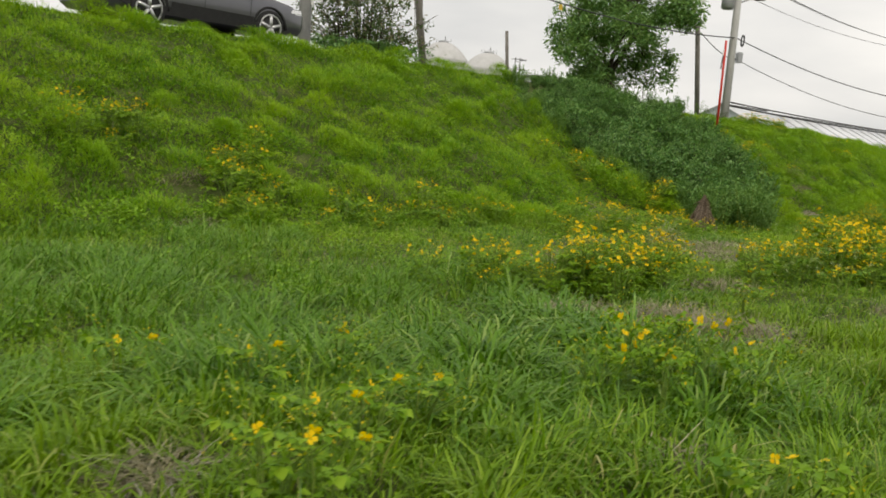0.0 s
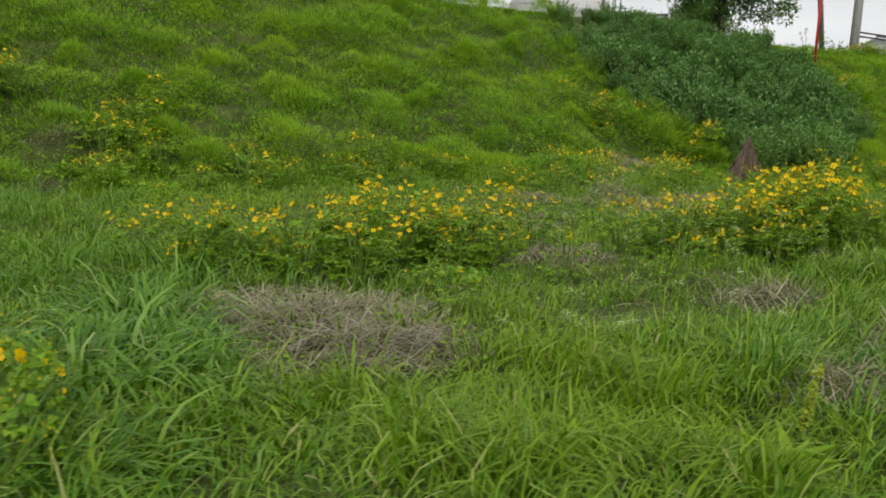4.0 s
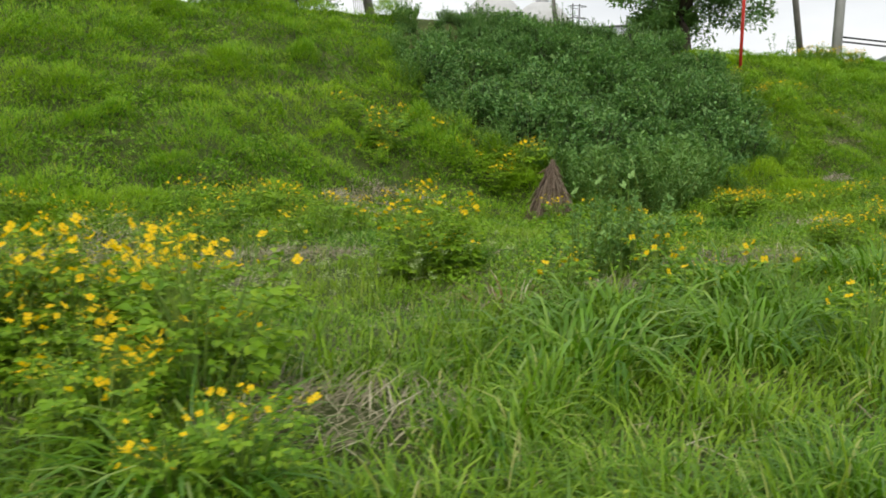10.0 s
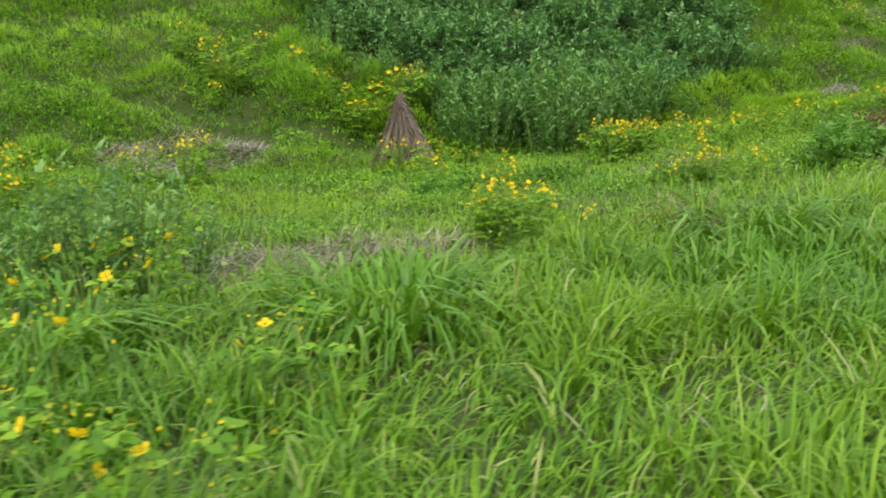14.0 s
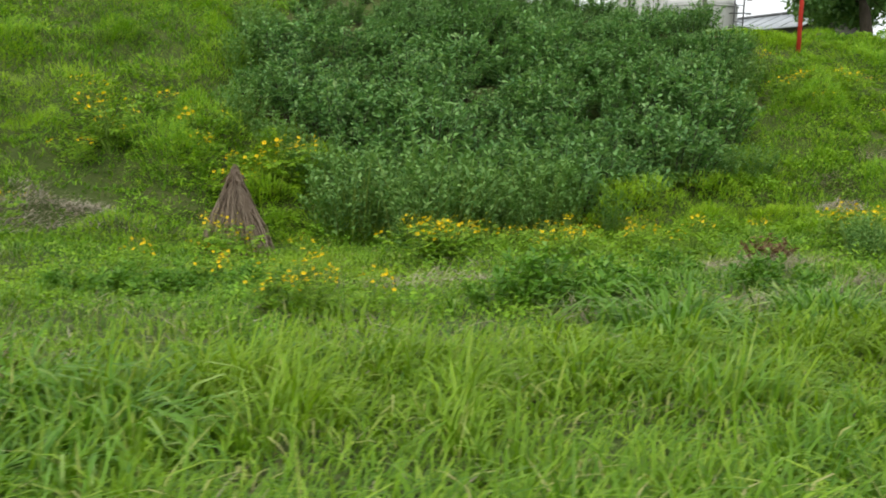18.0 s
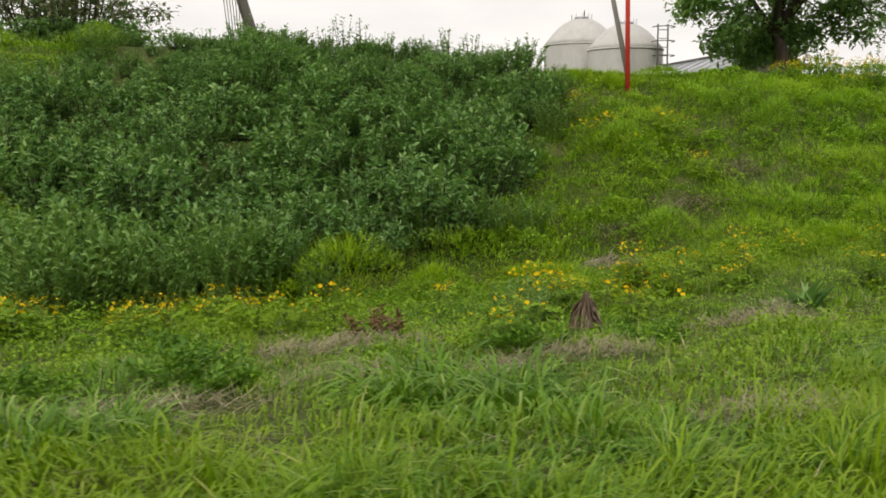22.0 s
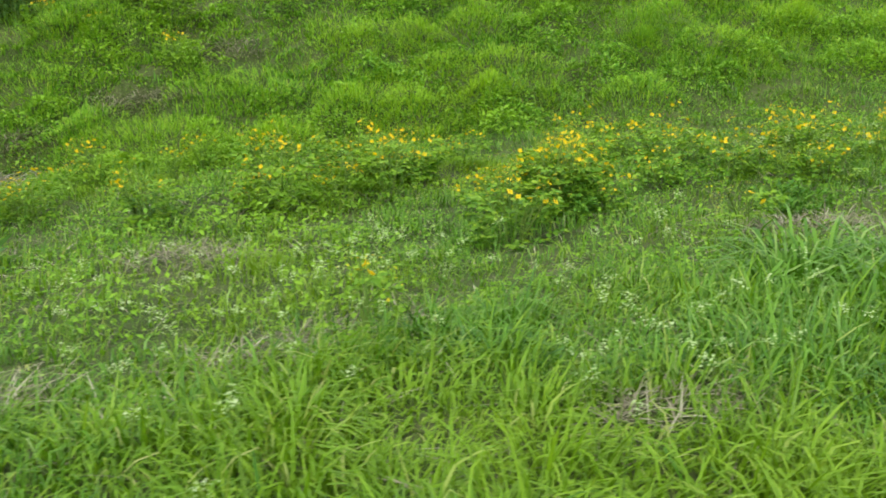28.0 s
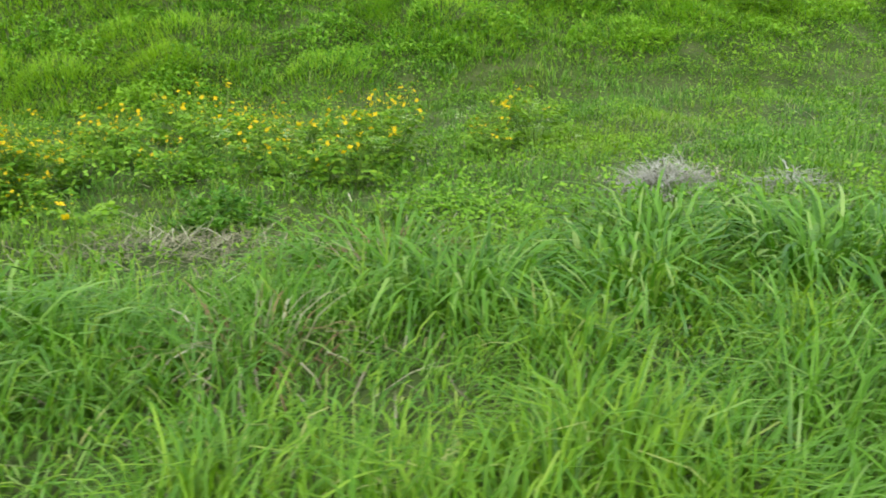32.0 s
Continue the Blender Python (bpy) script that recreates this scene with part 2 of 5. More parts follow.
def mesh_np(name, verts, quads=None, tris=None, mat=None):
    """A mesh from arrays of vertices, quads and triangles."""
    me = bpy.data.meshes.new(name)
    quads = np.zeros((0, 4), int) if quads is None else np.asarray(quads)
    tris = np.zeros((0, 3), int) if tris is None else np.asarray(tris)
    me.vertices.add(len(verts))
    me.vertices.foreach_set("co", np.asarray(verts, np.float32).ravel())
    loops = np.concatenate([quads.ravel(), tris.ravel()]).astype(np.int32)
    me.loops.add(len(loops))
    me.loops.foreach_set("vertex_index", loops)
    me.polygons.add(len(quads) + len(tris))
    starts = np.concatenate([np.arange(len(quads)) * 4, len(quads) * 4 + np.arange(len(tris)) * 3]).astype(np.int32)
    me.polygons.foreach_set("loop_start", starts)
    me.update(calc_edges=True)
    me.validate()
    if mat:
        me.materials.append(mat)
    return me


def part(name, data, material=None, parent=None, label="", at=None, smooth=False):
    """One mesh object, from a bmesh or a mesh, under a thing or a part."""
    if isinstance(data, bmesh.types.BMesh):
        me = bpy.data.meshes.new(name)
        data.to_mesh(me)
        data.free()
        data = me
    if material and not data.materials:
        data.materials.append(material)
    if smooth:
        data.shade_smooth()
    ob = new(name, data)
    if parent:
        ob.parent = parent
    if at is not None:
        ob.matrix_basis = at
    if label:
        ob["label"] = label
    return ob


def thing(name, at, label, category, group="", kind=""):
    ob = new(name)
    ob.empty_display_size = 0.2
    ob.matrix_basis = at
    return tagged(ob, label, category, group, kind)


def blades(root, h, w, az, tilt, curl, segs=3, flat=0.9):
    """Ribbons that rise from root, lean by tilt along az and bend over by curl (radians). Returns verts, quads, tris."""
    n = len(root)
    pos = np.array(root, float)
    d = np.stack([np.cos(az), np.sin(az)], -1)
    turn = az + np.pi / 2 + rng.normal(0, 0.5, n)
    side = np.stack([np.cos(turn), np.sin(turn), np.zeros(n)], -1)
    levels = []
    for k in range(segs + 1):
        s = k / segs
        width = w * (1 - 0.5 * s * s) * (0.6 if k == 0 else 1) / 2
        if k < segs:
            levels.append(np.stack([pos - side * width[:, None], pos + side * width[:, None]], 1))
        else:
            levels.append(pos[:, None])
        bend = np.clip((s + 0.5 / segs - 0.22) / 0.62, 0, 1)
        a = tilt + curl * bend * bend * (3 - 2 * bend)
        pos = pos.copy()
        pos[:, :2] += d * (np.sin(a) * h / segs)[:, None]
        pos[:, 2] += np.cos(a) * h / segs
    v = np.concatenate(levels, 1)
    per = v.shape[1]
    b = (np.arange(n) * per)[:, None]
    q = [np.concatenate([b + 2 * k, b + 2 * k + 1, b + 2 * k + 3, b + 2 * k + 2], 1) for k in range(segs - 1)]
    t = np.concatenate([b + 2 * segs - 2, b + 2 * segs - 1, b + 2 * segs], 1)
    return v.reshape(-1, 3), (np.concatenate(q) if q else None), t


def leaves(pos, size, az, up, ratio=0.5):
    """Folded four-corner leaves at pos; up: how steeply each rises (radians). Returns verts, None, tris."""
    n = len(pos)
    d = np.stack([np.cos(az) * np.cos(up), np.sin(az) * np.cos(up), np.sin(up)], -1)
    s = np.stack([-np.sin(az), np.cos(az), rng.normal(0, 0.35, n)], -1)
    s /= np.linalg.norm(s, axis=1)[:, None]
    nn = np.cross(d, s)
    sz = size[:, None]
    a = pos
    m = pos + d * sz * 0.45
    l = m - s * sz * ratio / 2 + nn * sz * 0.1
    r = m + s * sz * ratio / 2 + nn * sz * 0.1
    t = pos + d * sz - nn * sz * 0.12
    v = np.stack([a, l, t, r], 1).reshape(-1, 3)
    b = (np.arange(n) * 4)[:, None]
    return v, None, np.concatenate([np.concatenate([b, b + 1, b + 2], 1), np.concatenate([b, b + 2, b + 3], 1)])


def joined(pieces):
    """Several (verts, quads, tris) as one."""
    vs, qs, ts, k = [], [], [], 0
    for v, q, t in pieces:
        vs.append(v)
        if q is not None and len(q):
            qs.append(np.asarray(q) + k)
        if t is not None and len(t):
            ts.append(np.asarray(t) + k)
        k += len(v)
    return np.concatenate(vs), (np.concatenate(qs) if qs else None), (np.concatenate(ts) if ts else None)


def tube(points, radii, sides=8, cap=True):
    """A tapered tube through points. Returns verts, quads, tris."""
    points = np.asarray(points, float)
    radii = np.broadcast_to(radii, len(points))
    ring = np.arange(sides) * 2 * np.pi / sides
    vs = []
    for k, p in enumerate(points):
        d = points[min(k + 1, len(points) - 1)] - points[max(k - 1, 0)]
        d = d / (np.linalg.norm(d) + 1e-9)
        a = np.cross(d, (0, 0, 1) if abs(d[2]) < 0.9 else (1, 0, 0))
        a /= np.linalg.norm(a)
        b = np.cross(d, a)
        vs.append(p + radii[k] * (np.cos(ring)[:, None] * a + np.sin(ring)[:, None] * b))
    v = np.concatenate(vs)
    q = [(k * sides + j, k * sides + (j + 1) % sides, (k + 1) * sides + (j + 1) % sides, (k + 1) * sides + j) for k in range(len(points) - 1) for j in range(sides)]
    t = []
    if cap:
        v = np.concatenate([v, points[:1], points[-1:]])
        e = len(points) * sides
        t += [(e, (j + 1) % sides, j) for j in range(sides)]
        t += [(e + 1, e - sides + j, e - sides + (j + 1) % sides) for j in range(sides)]
    return v, np.array(q), (np.array(t) if t else None)


def box(size, at=(0, 0, 0), bevel=0.0):
    bm = bmesh.new()
    bmesh.ops.create_cube(bm, size=1, matrix=Matrix.Translation(at) @ Matrix.Diagonal((*size, 1)))
    if bevel:
        bmesh.ops.bevel(bm, geom=bm.edges[:], offset=bevel, segments=2, affect="EDGES")
    return bm


# ---- ground ----
FOOT_X, FOOT_Y = (-20, 14, 22, 25, 28, 31, 36, 60, 110), (8.9, 9.0, 9.2, 9.4, 9.1, 8.2, 7.2, 5.5, 5.0)
TOP_X, TOP_Y, TOP_Z = (-20, 20, 26, 34, 45, 60, 80, 110), (15.7, 15.4, 13.9, 13.6, 13.5, 13.3, 13.0, 13.0), (2.85, 2.85, 2.4, 2.4, 1.9, 1.1, 0.3, 0.0)


def smooth_noise(x, y, f, seed):
    """Cheap wavy noise, about -1 to 1."""
    r = np.random.default_rng(seed)
    out = np.zeros(np.broadcast(x, y).shape)
    for _ in range(7):
        a, ph, k = r.uniform(0, 2 * np.pi), r.uniform(0, 2 * np.pi), f * r.uniform(0.6, 1.7)
        out = out + np.sin((x * np.cos(a) + y * np.sin(a)) * k * 2 * np.pi + ph)
    return out / 3.2


def hump(x, y):
    """Hummocks of the bank, about a metre apart: round tops, narrow hollows."""
    a = smooth_noise(x, y * 1.5, 0.62, 4)
    return 0.7 - np.abs(a) * 1.5 + 0.35 * smooth_noise(x, y, 1.4, 8)


def ground_z(x, y):
    x, y = np.asarray(x, float), np.asarray(y, float)
    foot, top, tz = np.interp(x, FOOT_X, FOOT_Y), np.interp(x, TOP_X, TOP_Y), np.interp(x, TOP_X, TOP_Z)
    # the near verge stands higher, and the meadow dips towards the foot of the bank in its middle stretch
    low = np.interp(y, (-6, -1, 0.8, 2.7, 3.8, 5.2, 6.2, 9), (0, 0.1, 0.33, 0.33, 0.2, 0.15, 0.12, 0.13))
    low = low - np.interp(x, (13, 16.5, 23.5, 26), (0, 1, 1, 0)) * np.interp(y, (4.2, 6, 7, 8.5), (0, 0.17, 0.24, 0.38))
    s = np.clip((y - foot) / (top - foot), 0, 1)
    e = 0.05
    ss = np.where(s < e, s * s / (2 * e), np.where(s > 1 - e, 1 - (1 - s) ** 2 / (2 * e) - e, s - e / 2)) / (1 - e)
    z = low + (tz - low) * ss
    z = np.where(y > top + 6, z - 0.04 * np.clip(y - top - 6, 0, 20), z)
    near = np.clip(1 - np.abs(x - 20) / 90, 0, 1)
    lumps = 0.035 * smooth_noise(x, y, 0.55, 3) + 0.08 * np.clip(s * 6, 0, 1) * np.clip((1 - s) * 4, 0, 1) * hump(x, y)
    dip = 0.06 * np.exp(-((x - 17.3) / 0.9) ** 2 - ((y - 8.0) / 1.0) ** 2)
    return z + near * lumps * np.where(y > top, 0.2, 1) - dip


gx = np.concatenate([[-3000, -800, -200, -60], np.arange(-20, 60, 0.3), np.arange(60, 130, 2.0), [150, 250, 600, 1500, 4000]])
gy = np.concatenate([[-3000, -600, -150, -40, -15], np.arange(-6, 24, 0.3), [26, 30, 40, 70, 150, 400, 1200, 4000]])
X, Y = np.meshgrid(gx, gy, indexing="ij")
Z = ground_z(X, Y)
V = np.stack([X, Y, Z], -1).reshape(-1, 3)
i, j = np.meshgrid(np.arange(len(gx) - 1), np.arange(len(gy) - 1), indexing="ij")
k = (i * len(gy) + j).ravel()
ground = new("ground", mesh_np("ground", V, np.stack([k, k + len(gy), k + len(gy) + 1, k + 1], 1), None, SOIL))
ground.data.shade_smooth()
tagged(ground, "grassy verge rising as a bank to a road", "ground", kind="structure")

# road along the top of the bank
rx = np.arange(-30, 110, 1.0)
ry = np.interp(rx, TOP_X, TOP_Y)
rows_r = [np.stack([rx, ry + o, ground_z(rx, ry + o) * 0 + np.interp(rx, TOP_X, TOP_Z) + dz], -1) for o, dz in ((0.3, -0.1), (0.3, 0.04), (2.9, 0.04), (2.9, -0.1))]
V = np.stack(rows_r, 1).reshape(-1, 3)
k = np.arange(len(rx) - 1)[:, None] * 4
road = new("road", mesh_np("road", V, np.concatenate([np.concatenate([k + a, k + 4 + a, k + 5 + a, k + 1 + a], 1) for a in range(3)]), None, ASPHALT))
tagged(road, "narrow grey asphalt road along the top of the bank", "road", kind="structure")


# ---- grass ----
# bare or straw-covered spots: x, y, half length along x, half width along y
BARE_WEST = [(1.43, 2.45, 0.2, 0.13), (3.0, 1.5, 0.2, 0.12), (6.5, 10.1, 0.4, 0.14), (5.6, 3.05, 0.65, 0.42), (5.2, 3.5, 0.4, 0.28), (5.45, 2.4, 0.5, 0.3), (5.75, 3.75, 0.4, 0.3), (6.0, 9.1, 0.3, 0.14), (10.3, 6.6, 0.5, 0.3), (6.7, 1.0, 0.35, 0.18), (7.6, 1.25, 0.35, 0.18), (7.85, 2.05, 0.4, 0.22),
             (8.8, 5.6, 0.8, 0.5), (7.9, 3.8, 0.5, 0.4), (15.2, 9.5, 0.95, 0.3), (14.65, 9.1, 0.45, 0.4), (10.8, 5.1, 0.8, 0.5), (10.5, 1.95, 0.5, 0.32), (12.1, 5.8, 0.7, 0.3)]
BARE_MIDDLE = [(14.2, 3.85, 0.6, 0.35), (14.7, 3.5, 0.45, 0.25), (14.85, 3.2, 0.22, 0.12), (13.0, 3.3, 0.25, 0.2), (20.2, 3.9, 0.45, 0.2), (19.75, 3.75, 0.35, 0.18), (18.9, 3.72, 0.36, 0.2), (18.4, 5.5, 0.5, 0.25), (25.2, 9.9, 0.3, 0.15), (26.3, 10.2, 0.5, 0.2),
               (27.4, 10.9, 0.4, 0.2), (24.9, 9.4, 0.4, 0.18), (25.5, 13.3, 0.45, 0.4), (21.25, 5.9, 0.55, 0.42), (21.1, 4.3, 0.4, 0.2)]
BARE_EAST = [(22.4, 4.5, 0.6, 0.24), (24.4, 5.6, 0.6, 0.3), (22.6, 2.75, 0.4, 0.18), (26.1, 5.25, 0.4, 0.22), (26.2, 3.3, 0.35, 0.2), (25.1, 3.2, 0.3, 0.2), (27.1, 2.2, 0.25, 0.14),
             (29.35, 4.05, 0.42, 0.25), (32.1, 4.4, 0.3, 0.15)]
BARE = BARE_WEST + BARE_MIDDLE + BARE_EAST
# the dark thicket on the bank: corners of its outline
THICKET = [(19.2, 15.7), (17.9, 13.6), (17.7, 11.9), (18.7, 10.6), (18.3, 9.5), (19.2, 9.0), (20.7, 9.3), (22.6, 10.0), (24.0, 10.4), (24.9, 12.1), (25.4, 13.2), (25.3, 14.2), (23.5, 15.0)]


def bareness(x, y):
    out = np.zeros(len(x))
    for cx, cy, a, b in BARE:
        front = b + 0.03 * cy
        r = ((x - cx) / a) ** 2 + ((y - cy) / np.where(y < cy, front, b)) ** 2
        out = np.maximum(out, np.clip(1.5 - r, 0, 1))
    return out


def inside(x, y, poly):
    hit = np.zeros(len(x), bool)
    for (x0, y0), (x1, y1) in zip(poly, poly[1:] + poly[:1]):
        cross = (y0 > y) != (y1 > y)
        hit ^= cross & (x < (x1 - x0) * (y - y0) / (y1 - y0 + 1e-12) + x0)
    return hit


def scatter(x0, x1, y0, y1, n, clump=0.0, per=14):
    """Random ground points; with clump, gathered into tufts of that radius."""
    if clump:
        c = rng.uniform((x0, y0), (x1, y1), (max(1, n // per), 2))
        p = np.repeat(c, per, 0) + rng.normal(0, clump, (len(c) * per, 2))
        ids = np.repeat(np.arange(len(c)), per)
    else:
        p = rng.uniform((x0, y0), (x1, y1), (n, 2))
        ids = np.arange(n)
    return p[:, 0], p[:, 1], ids


def grass(name, area, n, h, w, tilt, curl, mat, label, clump=0.0, per=14, segs=3, wind=0.0, gust=0.35, keep=None):
    x, y, ids = scatter(*area, n, clump, per)
    ok = rng.random(len(x)) > bareness(x, y) * 0.88
    ok &= ~inside(x, y, THICKET)
    if keep is not None:
        ok &= keep(x, y)
    x, y, ids = x[ok], y[ok], ids[ok]
    m = len(x)
    big = 1 + gust * smooth_noise(x, y, 0.35, 11) + 0.25 * gust * smooth_noise(x, y, 1.3, 12)
    tuft = np.random.default_rng(5).uniform(0.7, 1.3, ids.max() + 1)[ids]
    hh = h * np.clip(big, 0.35, 1.8) * tuft * rng.uniform(0.55, 1.2, m)
    az = rng.uniform(0, 2 * np.pi, m)
    lean = np.random.default_rng(6).uniform(0, 2 * np.pi, ids.max() + 1)[ids]
    az = np.where(rng.random(m) < 0.45, lean + rng.normal(0, 0.5, m), az)
    if wind:
        az = np.where(rng.random(m) < wind, 0.3 + rng.normal(0, 0.7, m), az)
    root = np.stack([x, y, ground_z(x, y) - 0.01], -1)
    v = blades(root, hh, w * rng.uniform(0.6, 1.3, m), az, rng.uniform(0.2, 1, m) * tilt, rng.uniform(0.2, 1.2, m) * curl, segs)
    ob = new(name, mesh_np(name, *v, mat))
    return tagged(ob, label, "grass", kind="stuff")


def mounds(name, area, n, per, rad, h, w, mat, label, keep, segs=2, curl=0.9, wind=0.0, open_=0.75):
    """Rounded tufts: blades fan out of each centre, so that the tufts stand apart with shade between them."""
    cx, cy = rng.uniform(*area[:2], n), rng.uniform(*area[2:], n)
    ok = keep(cx, cy) & ~inside(cx, cy, THICKET) & (rng.random(n) > bareness(cx, cy))
    cx, cy = cx[ok], cy[ok]
    size = rng.uniform(0.55, 1.35, len(cx)) * (1 + 0.3 * smooth_noise(cx, cy, 0.4, 41))
    lean = 0.1 + 1.5 * smooth_noise(cx, cy, 0.3, 43) + rng.normal(0, 0.5, len(cx))
    m = len(cx) * per
    idx = np.repeat(np.arange(len(cx)), per)
    az, f = rng.uniform(0, 2 * np.pi, m), np.sqrt(rng.random(m))
    s = size[idx]
    x, y = cx[idx] + rad * s * f * np.cos(az) * 1.25, cy[idx] + rad * s * f * np.sin(az)
    root = np.stack([x, y, ground_z(x, y) - 0.01 + 0.06 * s * (1 - f * f)], -1)
    v = blades(root, h * s * (1.1 - 0.45 * f * f) * rng.uniform(0.7, 1.15, m), w * rng.uniform(0.6, 1.3, m), np.where(rng.random(m) < wind, lean[idx] + rng.normal(0, 0.45, m), az + rng.normal(0, 0.5, m)), 0.1 + open_ * f + rng.normal(0, 0.12, m), rng.uniform(0.45, 1.05, m) * curl, segs)
    return tagged(new(name, mesh_np(name, *v, mat)), label, "grass", kind="stuff")


def swell(x, y, f, seed):
    """How high the sward stands, 0.1 to 1.1: round tufts about 1/f metres across with narrow hollows between them."""
    return np.clip(0.85 - 1.15 * np.abs(smooth_noise(x, y * 1.15, f, seed)) + 0.22 * smooth_noise(x, y, 2.3 * f, seed + 1), 0.1, 1.1)


def sward(name, area, n, h, w, label, keep, f=0.6, seed=61, segs=4, bend=(1.2, 2.6), mats=(MEADOW, LUSH), bare=0.95):
    """Dense bent-over grass: the blades fall away from the tops of the tufts; two tints in patches."""
    x, y = rng.uniform(*area[:2], n), rng.uniform(*area[2:], n)
    top = swell(x, y, f, seed)
    ok = keep(x, y) & ~inside(x, y, THICKET) & (rng.random(n) > bareness(x, y) * bare) & (rng.random(n) < 0.45 + 0.6 * top)
    x, y, top = x[ok], y[ok], top[ok]
    m = len(x)
    e = 0.05
    az = np.arctan2(swell(x, y - e, f, seed) - swell(x, y + e, f, seed), swell(x - e, y, f, seed) - swell(x + e, y, f, seed)) + rng.normal(0, 0.6, m)
    pull = 0.2 + 1.4 * smooth_noise(x, y, 0.22, seed + 3)
    u = rng.random(m)
    az = np.where(u < 0.3, pull + rng.normal(0, 0.5, m), np.where(u < 0.5, rng.uniform(0, 2 * np.pi, m), az))
    long = h * (0.38 + 0.72 * top) * rng.uniform(0.6, 1.15, m)
    tilt, curl = rng.uniform(0.05, 0.55, m) + 0.25 * (1 - top), rng.uniform(*bend, m)
    stiff = rng.random(m) < 0.16
    curl = np.where(stiff, rng.uniform(0.1, 0.8, m), curl)
    wide = w * rng.uniform(0.55, 1.3, m) * np.interp(x, (27, 29), (1, 0.82))
    second = smooth_noise(x, y, 0.38, seed + 5) + rng.normal(0, 0.45, m) > np.interp(x, (22, 23.5, 25.5, 27, 28.5, 30.4), (0.5, 0.2, 0.4, 0.3, 0.0, -0.35))
    root = np.stack([x, y, ground_z(x, y) - 0.01], -1)
    for mask, mat in ((~second, mats[0]), (second, mats[1])):
        v = blades(root[mask], long[mask], wide[mask], az[mask], tilt[mask], curl[mask], segs)
        tagged(new(name, mesh_np(name, *v, mat)), label, "grass", kind="stuff")


reach = lambda x: np.interp(x, [0, 3, 4.5, 7.2, 8.2, 10.5, 12, 14, 17, 20, 22, 24, 25, 26, 27, 27.8, 29, 30.5, 31.5, 34], [3.6, 3.2, 1.9, 1.4, 1.8, 2.0, 2.3, 2.45, 2.5, 2.35, 2.4, 2.35, 1.9, 1.4, 1.4, 2.2, 2.6, 2.9, 2.5, 2.6])
reach_low = lambda x: np.interp(x, [22, 23.2, 28, 28.6], [2.2, 3.4, 3.4, 2.0])
fade = lambda x, y: rng.random(len(x)) < np.clip(1.1 - (y - reach(x)) / 0.6, 0.0, 1)
sward("tall_grass", (-0.5, 42, 0.5, 3.8), 390000, 0.32, 0.0088, "long bright green meadow grass bending over in tufts", fade)
sward("short_grass", (22, 28.8, 0.5, 4.2), 70000, 0.25, 0.009, "low bent meadow grass with thin blades", lambda x, y: (y > reach(x) - 0.6) & (y < reach_low(x)), 0.7, 81, 4, bare=0.75)
sward("meadow_grass", (-0.5, 44, 0.7, 9.3), 450000, 0.19, 0.0095, "short green grass between the weeds", lambda x, y: y > reach(x) - 0.4, 0.75, 71, 2, (0.9, 2.0), bare=0.75)
on_bank = lambda x, y: y < np.interp(x, TOP_X, TOP_Y) + 0.3
# low grass in the gaps, its green darkened to deepen the tufts' shade
grass("bank_undergrowth", (1, 46, 8.6, 16.4), 310000, 0.1, 0.02, 1.0, 1.2, SHADY, "short grass under the tufts of the bank, coloured darker for their shade", 0.3, 14, 2, 0, 0.3, keep=on_bank)


def hummocks(name, area, step, per, mat, label, keep, long=0.115, wide=0.0068, leafy=0.0):
    """Shaggy domes of grass, or cushions of leaves, set a step apart all over the bank, with dark hollows between them."""
    gx_, gy_ = np.meshgrid(np.arange(*area[:2], step * 1.2), np.arange(*area[2:], step * 0.95), indexing="ij")
    cx, cy = gx_.ravel() + np.tile(np.arange(gx_.shape[1]) % 2, gx_.shape[0]) * step * 0.6, gy_.ravel()
    cx, cy = cx + rng.normal(0, step * 0.48, len(cx)), cy + rng.normal(0, step * 0.4, len(cx))
    ok = keep(cx, cy) & ~inside(cx, cy, THICKET) & (rng.random(len(cx)) > bareness(cx, cy)) & (bareness(cx, cy + 0.35) < 0.3)
    cx, cy = cx[ok], cy[ok]
    n = len(cx)
    rad = step * rng.uniform(0.22, 0.78, n)
    top = step * rng.uniform(0.24, 0.64, n) * (1 + 0.3 * smooth_noise(cx, cy, 0.25, 41)) * np.clip((np.interp(cx, TOP_X, TOP_Y) - cy) / 1.6, np.interp(cx, (20, 24), (0.75, 0.4)), 1)
    k = np.repeat(np.arange(n), per)
    m = n * per
    a, f = rng.uniform(0, 2 * np.pi, m), np.sqrt(rng.random(m))
    lump = 1 + 0.18 * np.sin(3 * a + cx[k] * 9) + 0.12 * np.sin(5 * a + cy[k] * 7)
    r = rad[k] * f * lump
    x, y = cx[k] + 1.3 * r * np.cos(a), cy[k] + 0.9 * r * np.sin(a)
    z = ground_z(x, y) + top[k] * np.sqrt(np.clip(1.02 - f * f, 0, 1)) * rng.uniform(0.75, 1.0, m)
    p = np.stack([x, y, z], -1)
    if leafy:
        v = leaves(p, leafy * rng.uniform(0.5, 1.4, m), a + rng.normal(0, 0.8, m), 0.5 - 0.6 * f + rng.normal(0, 0.4, m), 0.55)
    else:
        v = blades(p - (0, 0, 0.03), long * rng.uniform(0.5, 1.2, m), wide * rng.uniform(0.6, 1.3, m), a + rng.normal(0, 0.6, m), 0.15 + 0.95 * f ** 1.5 + rng.normal(0, 0.15, m), rng.uniform(0.2, 1.1, m), 2)
    return tagged(new(name, mesh_np(name, *v, mat)), label, "weeds" if leafy else "grass", kind="stuff")


